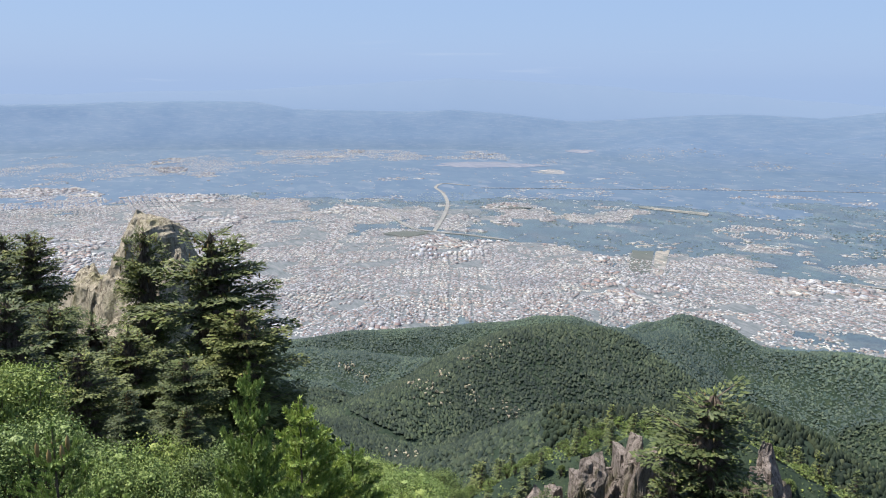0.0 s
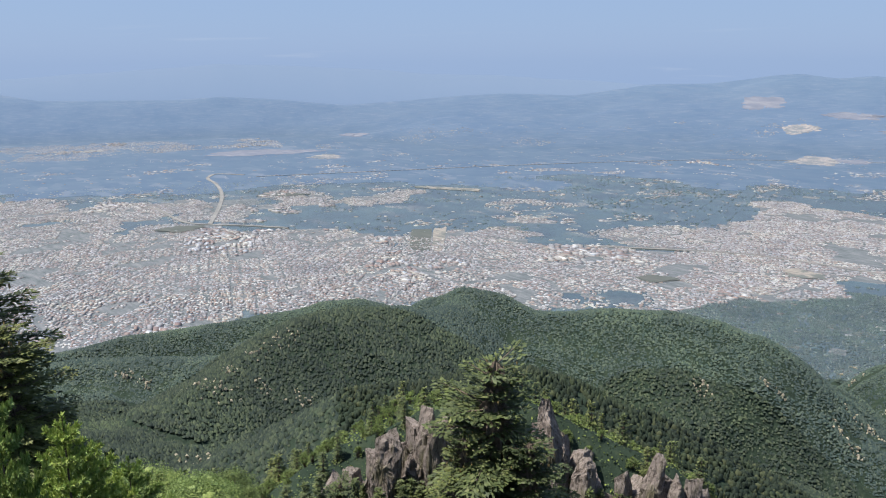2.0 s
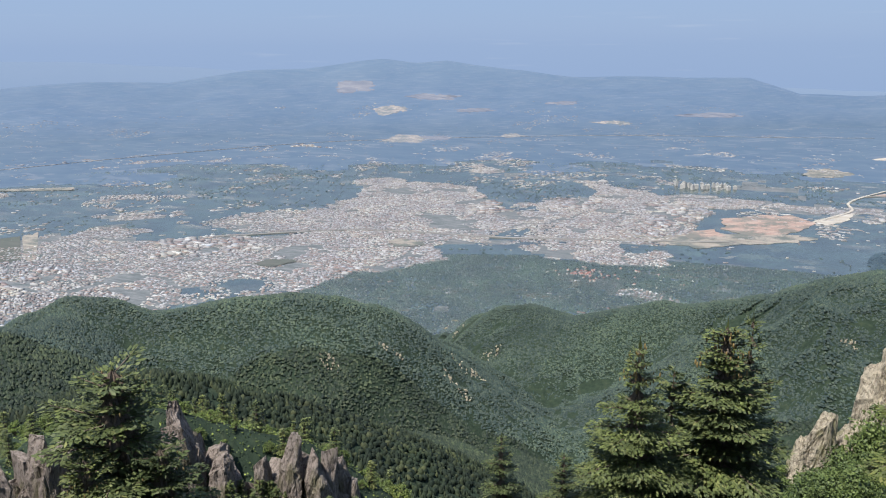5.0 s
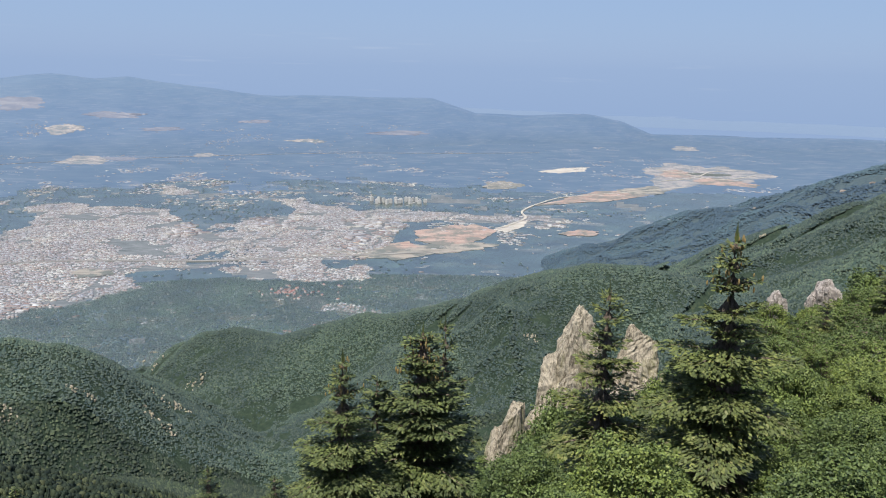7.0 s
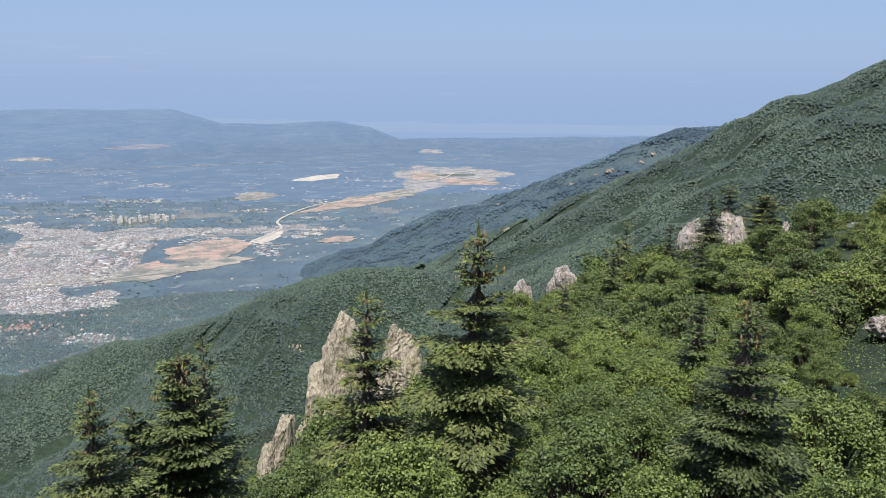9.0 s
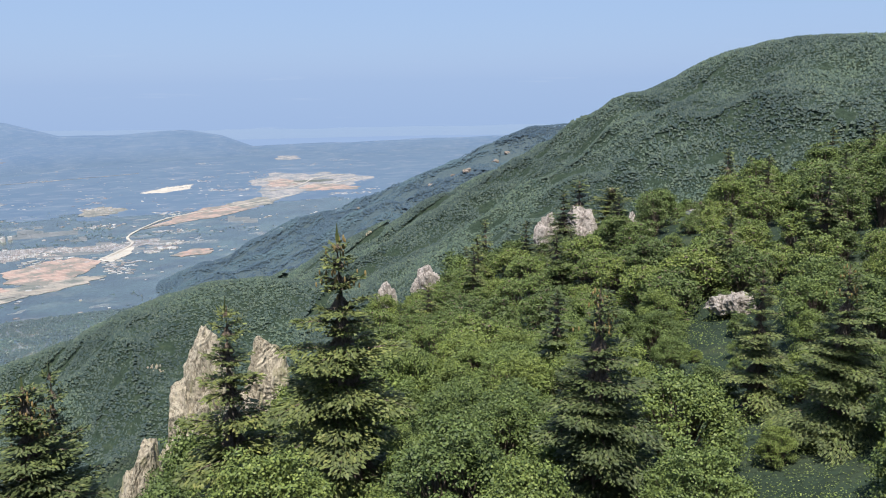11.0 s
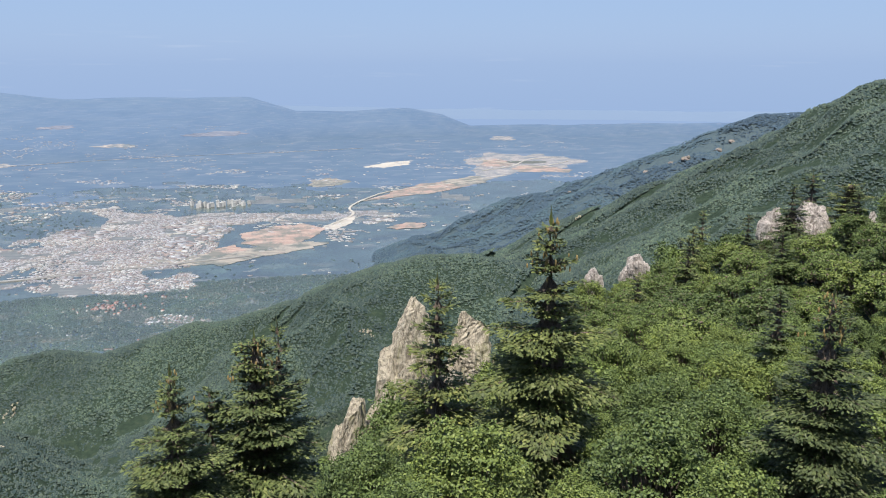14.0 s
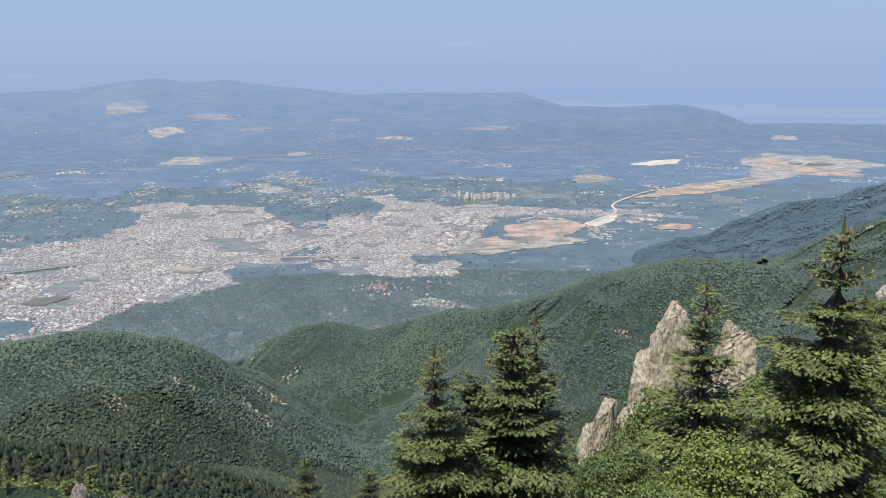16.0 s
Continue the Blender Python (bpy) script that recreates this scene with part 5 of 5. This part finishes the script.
def leafy_meshes(seed, tall=4.0, spread=2.2, leaves=3200, leaf=0.17, mat=None, lumps=16, limb=5):
    """A broad-leaved tree: forked limbs and a crown of leaves gathered in uneven clumps with gaps between."""
    rng = np.random.default_rng(seed)
    bark_v, bark_f = [], []
    cents, rads = [], []
    for i in range(lumps):
        a, q = rng.uniform(0, 6.28), rng.uniform(0.1, 1) ** 0.6
        h = tall * (0.92 - 0.7 * q ** 2.2 * rng.uniform(0.45, 1.1)) * rng.uniform(0.85, 1.04)
        c = np.array([spread * 0.8 * q * math.cos(a), spread * 0.8 * q * math.sin(a), h])
        cents.append(c)
        rads.append(spread * rng.uniform(0.12, 0.25))
        pts = [np.array([0, 0, -0.5]) + (c - np.array([0, 0, -0.5])) * t + np.array([0, 0, 1.0]) * 0.25 * tall * t * (1 - t) for t in (0, 0.33, 0.66, 1.0)]
        tv, tf = tube(pts, (0.018 * tall, 0.012 * tall, 0.007 * tall, 0.003 * tall), limb)
        b = len(bark_v)
        bark_v += tv
        bark_f += [tuple(b + k for k in t) for t in tf]
    cents, rads = np.array(cents), np.array(rads)
    n = leaves
    pick = rng.choice(lumps, n, p=rads ** 2 / (rads ** 2).sum())
    way = unit(rng.normal(0, 1, (n, 3)) + np.array([0, 0, 0.3]))
    shell = rng.uniform(0.5, 1.25, n) ** 0.6
    lump = 1 + 0.35 * np.sin(7 * way[:, 0] + pick) * np.sin(6 * way[:, 1] + 2 * pick)
    root = cents[pick] + way * (rads[pick] * shell * lump)[:, None] * np.array([1.15, 1.15, 0.6])
    face = unit(0.85 * way + np.array([0, 0, 0.3]) + 0.4 * rng.normal(0, 1, (n, 3)))
    aim_ = unit(np.cross(face, rng.normal(0, 1, (n, 3))) + 0.3 * way)
    side = unit(np.cross(aim_, face))
    v, f = blades(root, aim_, side, leaf * rng.uniform(0.7, 1.4, n), leaf * rng.uniform(0.6, 1.0, n))
    ico = bmesh.new()
    bmesh.ops.create_icosphere(ico, subdivisions=1, radius=1)
    ico.verts.index_update()
    shape, tris = [q.co.copy() for q in ico.verts], [tuple(q.index for q in t.verts) for t in ico.faces]
    ico.free()
    verts, faces = [tuple(q) for q in v.tolist()], [tuple(q) for q in f.tolist()]
    for c, r in zip(cents, rads):
        b = len(verts)
        verts += [tuple(c + np.array(q) * r * rng.uniform(0.3, 0.45) * np.array([1, 1, 0.5])) for q in shape]
        faces += [tuple(b + i for i in q) for q in tris]
    # Inner lumps of coarser crowns take bark colour, as painted shade.
    kinds = [0] * n + [1 if leaf > 0.1 else 0] * (len(faces) - n)
    return mesh_of("limbs", bark_v, bark_f, [M_BARK], None, True), mesh_of("leaf_crown", verts, faces, [mat or M_LEAF, M_BARK], kinds), None


def tree_thing(kind, meshes, m, label, group=""):
    root = tagged(new(kind), label, "tree" if kind != "shrub" else "shrub", group)
    part("trunk", meshes[0], root)
    part("crown", meshes[1], root)
    for place in meshes[2] or ():
        part("cone", CONE, root, "golden-brown upright cone").matrix_local = place
    root.matrix_world = m
    return root


def stand(az, r, s=1.0, wide=1.0, turn=0.0, sink=0.25):
    x, y = spot(az, r)
    z = float(land(np.array([x]), np.array([y]))[0]) - sink
    return Matrix.Translation((x, y, z)) @ Euler((0, 0, turn)).to_matrix().to_4x4() @ Matrix.Diagonal((s * wide, s * wide, s, 1))


def topped(az, r, top_dep, wide, turn, base_tall):
    """The stand of a tree whose tip shows at that many degrees below level."""
    x, y = spot(az, r)
    z = float(land(np.array([x]), np.array([y]))[0]) - 0.25
    tall = EYE_Z - r * math.tan(radians(top_dep)) - z
    return stand(az, r, max(1.2, tall) / base_tall, wide, turn)


FIRS = {"near": fir_meshes(3, 10, 3.6, 0.86, 0.12, 2.2, cones=40, wild=0.3), "old": fir_meshes(5, 10, 4.0, 0.95, 0.16, 1.4, 0.5, cones=12, wild=0.4), "grand": fir_meshes(21, 10, 3.6, 0.62, 0.1, 1.9, 0.58, cones=24, wild=0.36), "slim": fir_meshes(8, 10, 2.9, 0.85, 0.18, 1.9, 0.9, wild=0.34),
        "far": fir_meshes(9, 10, 3.3, 1.0, 0.1, 0.75, 0.85, wild=0.3), "dense": fir_meshes(12, 10, 3.6, 0.75, 0.08, 1.8, 0.75, cones=80, wild=0.3), "tiny": fir_meshes(10, 10, 3.0, 1.3, 0.05, 0.34, 0.9), "sapling": sapling_meshes(15), "young": sapling_meshes(16, 2.4, 0.05, 9, 0)}
HERO_FIRS = [
    # azimuth, distance, tip below level, width, form, label
    (19.1, 25, 10.2, 0.95, "near", "tall dark green fir with brown cones at its tip"),
    (37.4, 22, 13.9, 1.0, "near", "bushy green fir among leafy shrubs"),
    (-1.9, 42, 18.2, 0.95, "dense", "bushy fir topped with golden cones"),
    (-0.3, 44, 17.3, 0.7, "slim", "slender fir tip behind a bushier fir"),
    (-7.7, 38, 19.8, 0.95, "near", "young conical green fir"),
    (-5.2, 42, 21.5, 0.9, "far", "small fir between two larger firs"),
    (11.2, 30, 14.6, 0.95, "slim", "slender fir with thin upper branches beside the crag"),
    (48.0, 30, 12.0, 0.95, "slim", "thin-topped fir among shrubs"),
    (53.0, 26, 11.5, 1.0, "near", "green fir among shrubs"),
    (-17.5, 40, 26.5, 1.0, "slim", "small dark fir on the slope"),
    (-12.8, 38, 27.5, 1.1, "slim", "small fir tip on the slope"),
    (-80.6, 36, 10.5, 1.0, "grand", "large dark fir in front of a rock pinnacle"),
    (-84.9, 42, 10.2, 0.62, "grand", "large dark fir in front of a rock pinnacle"),
    (-78.6, 33, 15.6, 1.0, "grand", "dark fir in front of a rock pinnacle"),
    (-88.4, 40, 15.5, 0.9, "old", "dark fir beside the pinnacle"),
    (-91.8, 58, 9.9, 0.9, "grand", "dark pointed fir on the shaded slope"),
    (-93.3, 62, 9.9, 0.9, "grand", "dark fir on the shaded slope"),
    (-95.2, 60, 10.4, 0.9, "grand", "dark fir on the shaded slope"),
    (-94.0, 48, 10.8, 1.0, "old", "broad dark fir on the shaded slope"),
    (-90.8, 38, 14.5, 1.0, "grand", "dark fir on the shaded slope"),
    (-96.5, 36, 12.0, 1.0, "grand", "dark fir on the shaded slope"),
    (-74.6, 12.6, 21.2, 0.8, "young", "young bright green fir"),
    (-71.0, 13.6, 24.4, 0.8, "young", "young bright green fir"),
    (-88.9, 5.5, 20.2, 0.75, "sapling", "small fir sapling with brown cones"),
    (34.9, 78, 7.6, 1.2, "far", "small fir between two boulders"),
    (36.0, 92, 6.9, 1.5, "far", "small dark fir behind a boulder"),
    (38.2, 84, 7.3, 1.5, "old", "dark bushy fir beside a boulder"),
    (-86.2, 34, 16.5, 1.0, "grand", "dark fir in front of a rock pinnacle"),
    (-82.6, 30, 18.5, 0.9, "grand", "dark fir in front of a rock pinnacle"),
    (-93.2, 30, 13.6, 1.0, "old", "dark fir on the shaded slope"),
    (-89.2, 27, 17.2, 1.0, "old", "dark fir below the pinnacle"),
    (-95.6, 22, 16.0, 1.0, "old", "dark fir on the shaded slope"),
    (-86.3, 24, 20.0, 0.9, "dense", "dark fir below the pinnacle"),
    (-82.6, 22, 21.5, 0.9, "dense", "green fir below the pinnacle"),
    (-77.8, 9.6, 18.6, 0.45, "young", "slender bright young fir among shrubs"),
    (-45.2, 84, 20.3, 1.05, "old", "broad old fir standing on a rocky crag"),
    (-66.2, 50, 26.7, 0.8, "far", "small fir on the slope"),
    (-47.6, 80, 25.6, 0.9, "old", "lower fir on the rocky crag"),
    (-42.6, 80, 25.8, 0.9, "old", "lower fir on the rocky crag"),
    (-57.0, 80, 28.4, 0.8, "old", "low fir at the foot of the crag"),
]
for k, (az, r, dep, wide, form, label) in enumerate(HERO_FIRS):
    m = topped(az, r, dep, wide, 1.7 * k, 2.4 if form in ("sapling", "young") else 10.0)
    tree_thing("fir_tree", FIRS[form], m, label, "firs")

BROAD = [leafy_meshes(31, 4.0, 1.8, 15000, 0.078, None, 70, 3), leafy_meshes(32, 4.6, 1.6, 15000, 0.078, None, 64, 3), leafy_meshes(33, 3.8, 1.9, 15000, 0.078, None, 70, 3)]
COARSE = [leafy_meshes(41, 4.2, 2.1, 6000, 0.13, None, 60, 3), leafy_meshes(42, 5.0, 1.85, 6000, 0.13, None, 56, 3), leafy_meshes(43, 3.8, 2.3, 6000, 0.13, None, 60, 3)]
DISTANT = [leafy_meshes(46, 4.2, 2.1, 1300, 0.24, None, 40, 3), leafy_meshes(47, 5.0, 1.85, 1300, 0.24, None, 36, 3), leafy_meshes(48, 3.8, 2.3, 1300, 0.24, None, 40, 3)]
YOUNG = [leafy_meshes(51, 3.4, 1.6, 20000, 0.042, M_BRIGHT, 60), leafy_meshes(52, 3.0, 1.8, 20000, 0.042, M_BRIGHT, 60), leafy_meshes(53, 3.2, 1.7, 20000, 0.042, None, 60)]


def undergrowth(rng, count, az0, az1, r0, r1, high, leaf, mat, label):
    """Low shrubs and saplings that cover the slopes between the trees."""
    a, r = np.radians(rng.uniform(az0, az1, count)), np.exp(rng.uniform(math.log(r0), math.log(r1), count))
    x, y = r * np.sin(a), r * np.cos(a)
    keep = ~((np.degrees(a) > 42.4) & (np.degrees(a) < 45.4) & (r > 70) & (r < 86))
    a, r, x, y, count = a[keep], r[keep], x[keep], y[keep], int(keep.sum())
    lump = np.clip(0.55 + 0.7 * fbm(x, y, 3.5, 3, 90), 0.05, 1.4)
    root = np.stack([x, y, land(x, y) + high * lump * rng.uniform(0.2, 1.0, count)], -1)
    way = unit(rng.normal(0, 1, (count, 3)) * np.array([1, 1, 0.4]))
    side = unit(np.cross(way, unit(np.array([0, 0, 1.0]) + 0.45 * rng.normal(0, 1, (count, 3)))))
    k = leaf * (0.15 + r / 45)
    v, f = blades(root, way, side, k * rng.uniform(0.7, 1.4, count), k * rng.uniform(0.6, 1.0, count))
    tagged(new("undergrowth", mesh_of("undergrowth", v, f, [mat])), label, "undergrowth", kind="stuff")


def in_the_way(az, r, tall):
    """Clears trees from the camera's sight lines to larger firs, boulders and the clearing."""
    if any(abs(az - a) < 57 * 0.7 * w / q and 0.72 * q < r < q + 2 and tall > 1.5 for a, q, _, w, _, _ in BOULDERS) or (42.0 < az < 45.0 and 58 < r < 104 and tall > 1.5):
        return True
    return any(abs(az - a) < 57 * 1.1 * w / q and 0.4 * q < r < q + 1.5 and tall > 1.6 and q < 60 for a, q, _, w, _, _ in HERO_FIRS)


def tri_arrays(me):
    me.calc_loop_triangles()
    v, f = np.zeros(len(me.vertices) * 3, np.float32), np.zeros(len(me.loop_triangles) * 3, np.int32)
    me.vertices.foreach_get("co", v)
    me.loop_triangles.foreach_get("vertices", f)
    return v.reshape(-1, 3), f.reshape(-1, 3)


def joined_wood(stands, label):
    """Trees too many and too far to tell apart, as one wood."""
    vs, fs, ks, at = [], [], [], 0
    for meshes, m in stands:
        m = np.array(m)
        for k in (0, 1):
            v, f = tri_arrays(meshes[k])
            vs.append(v @ m[:3, :3].T + m[:3, 3])
            fs.append(f + at)
            ks.append(np.full(len(f), k))
            at += len(v)
    crown = stands[0][0][1].materials[0]
    me = mesh_of("wood", np.concatenate(vs), np.concatenate(fs), [M_BARK, crown], np.concatenate(ks))
    tagged(new("wood", me), label, "trees", kind="stuff")


def scatter_trees(rng, count, az0, az1, r0, r1, gap, forms, label, small=0.8, big=1.3, kind="beech_tree", group="beeches"):
    placed, stands = [], []
    tries = 0
    while len(placed) < count and tries < count * 40:
        tries += 1
        az, r = rng.uniform(az0, az1), math.sqrt(rng.uniform(r0 * r0, r1 * r1))
        x, y = spot(az, r)
        if any((x - a) ** 2 + (y - b) ** 2 < gap * gap for a, b in placed):
            continue
        s = rng.uniform(small, big)
        if in_the_way(az, r, 4 * s):
            if in_the_way(az, r, 4 * s * 0.45):
                continue
            s *= 0.45
        placed.append((x, y))
        form, m = forms[int(rng.integers(len(forms)))], stand(az, r, s, rng.uniform(0.9, 1.25), rng.uniform(0, 6.28))
        if kind == "wood":
            stands.append((form, m))
        else:
            tree_thing(kind, form, m, label, group)
    if stands:
        joined_wood(stands, label)


HERO_BEECHES = [(6.6, 34, 24.0, 0.8), (8.8, 36, 22.2, 0.8), (10.6, 33, 23.2, 0.9), (13.4, 31, 21.6, 0.8), (15.6, 34, 20.6, 0.8), (23.5, 33, 17.2, 0.9)]
for k, (az, r, dep, wide) in enumerate(HERO_BEECHES):
    tree_thing("beech_tree", BROAD[k % 3], topped(az, r, dep, wide, 2.1 * k, 4.2), "full leafy green beech among the firs", "beeches")

HERO_SHRUBS = [(-93.5, 15, 16.5), (-91.5, 13, 18.5), (-88.0, 14, 21.5), (-86.0, 12, 23.0), (-84.0, 14, 22.0), (-82.6, 12, 23.8), (-79.6, 14, 23.4), (-77.6, 13, 24.4), (-74.0, 14, 25.4), (-71.4, 15, 26.6), (-69.4, 14, 27.8), (-76.0, 11, 26.4), (-80.8, 10, 26.4)]
for k, (az, r, dep) in enumerate(HERO_SHRUBS):
    tree_thing("shrub", YOUNG[k % 3], topped(az, r, dep, 0.8, 1.3 * k, 3.3), "bright leafy shrub below the look-out", "shrubs")

rng = np.random.default_rng(77)
undergrowth(rng, 60000, 0, 64, 9, 110, 0.8, 0.08, M_LEAF, "green leafy undergrowth covering the slope")
undergrowth(rng, 26000, 36, 63, 10, 46, 1.5, 0.075, M_LEAF, "leafy undergrowth between the firs")
undergrowth(rng, 36000, -100, -60, 6, 100, 0.8, 0.15, M_LEAF, "green leafy undergrowth below the look-out")
undergrowth(rng, 20000, -64, 4, 30, 170, 1.0, 0.16, M_LEAF, "green leafy undergrowth on the steep slope")
undergrowth(rng, 16000, -68, -26, 84, 150, 0.9, 0.1, M_LEAF, "sunlit grass and scrub on the rocky crag")
scatter_trees(rng, 110, 4, 62, 14, 42, 1.9, BROAD, "leafy green beech on the slope", 0.5, 0.95)
scatter_trees(rng, 170, 14, 64, 42, 70, 2.1, COARSE, "leafy green beech on the slope", 0.5, 0.9)
scatter_trees(rng, 380, 14, 64, 70, 108, 2.0, DISTANT, "leafy green beech wood on the upper slope", 0.45, 0.85, "wood")
scatter_trees(rng, 34, 46, 62, 66, 100, 2.6, COARSE, "taller leafy beech on the shoulder", 0.8, 1.15)
scatter_trees(rng, 46, 14, 62, 36, 100, 4.0, [FIRS["far"]], "small fir among beeches", 0.38, 0.6, "fir_tree", "firs")
scatter_trees(rng, 56, -98, -65, 9, 24, 1.3, YOUNG, "bright leafy shrub below the look-out", 0.4, 0.75, "shrub", "shrubs")
scatter_trees(rng, 14, -100, -89.5, 26, 62, 3.6, [FIRS["far"]], "dark fir on the shaded slope", 0.4, 0.62, "fir_tree", "firs")
scatter_trees(rng, 22, -100, -66, 24, 70, 3.2, DISTANT, "dark leafy trees on the shaded slope", 0.6, 1.0, "wood")
scatter_trees(rng, 190, -64, -24, 100, 132, 1.6, DISTANT, "low leafy trees on the rocky crag", 0.3, 0.55, "wood")
scatter_trees(rng, 70, -62, -26, 98, 140, 2.6, [FIRS["tiny"]], "small fir on the rocky crag", 0.3, 0.5, "fir_tree", "firs")
scatter_trees(rng, 26, 1, 19, 70, 122, 3.6, DISTANT, "leafy trees below the crag", 0.8, 1.3, "wood")
scatter_trees(rng, 150, -62, -26, 86, 96, 1.2, [FIRS["tiny"]], "dense small dark firs between the rock spires", 0.25, 0.55, "wood")
scatter_trees(rng, 16, -26, 2, 60, 130, 5.0, DISTANT, "leafy trees on the steep slope", 0.6, 1.0, "wood")
scatter_trees(rng, 16, -14, 10, 34, 60, 3.0, DISTANT, "leafy trees on the steep slope", 0.5, 0.9, "wood")


# ---- a clearing with a track on the shoulder ----
def clearing(az0, az1, r0, r1, mat, label, name, lift):
    v, f = [], []
    na, nr = 14, 8
    wob = random.Random(int(az0 * 10))
    for i in range(na + 1):
        ease = 0.25 * abs(2 * i / na - 1) ** 3
        for k in range(nr + 1):
            s = ease + (1 - 2 * ease) * k / nr
            x, y = spot(az0 + (az1 - az0) * i / na + wob.uniform(-0.06, 0.06), r0 + (r1 - r0) * s + wob.uniform(-0.3, 0.3))
            v.append((x, y, float(land(np.array([x]), np.array([y]))[0]) + lift))
    for i in range(na):
        for k in range(nr):
            a = i * (nr + 1) + k
            f.append((a, a + 1, a + nr + 2, a + nr + 1))
    tagged(new(name, mesh_of(name, v, f, [mat], None, True)), label, name, kind="structure")


clearing(42.4, 45.4, 70, 86, M_MEADOW, "grassy clearing on the mountain shoulder", "meadow", 0.12)
clearing(43.2, 45.4, 73, 76.5, M_PALE, "pale gravel track across the clearing", "track", 0.17)


def fence(az0, az1, r, posts):
    """Post-and-rail fence along the back of the clearing."""
    root = tagged(new("fence"), "dark wooden post-and-rail fence behind the clearing", "fence")
    tops = []
    for i in range(posts):
        x, y = spot(az0 + (az1 - az0) * i / (posts - 1), r)
        z = float(land(np.array([x]), np.array([y]))[0]) + 0.3
        part("post", mesh_of("post", *tube([(x, y, z - 0.4), (x, y, z + 1.0), (x, y, z + 1.05)], (0.07, 0.06, 0.02), 6), [M_BARK]), root)
        tops.append((x, y, z + 0.85))
    for drop in (0, 0.4):
        v, f = [], []
        for x, y, z in tops:
            v += [(x, y, z - drop), (x, y, z - drop - 0.1), (x + 0.05, y + 0.05, z - drop - 0.1), (x + 0.05, y + 0.05, z - drop)]
        for i in range(posts - 1):
            f += [(4 * i + k, 4 * i + (k + 1) % 4, 4 * i + 4 + (k + 1) % 4, 4 * i + 4 + k) for k in range(4)]
        part("rail", mesh_of("rail", v, f, [M_BARK]), root)


fence(43.0, 45.9, 83, 9)
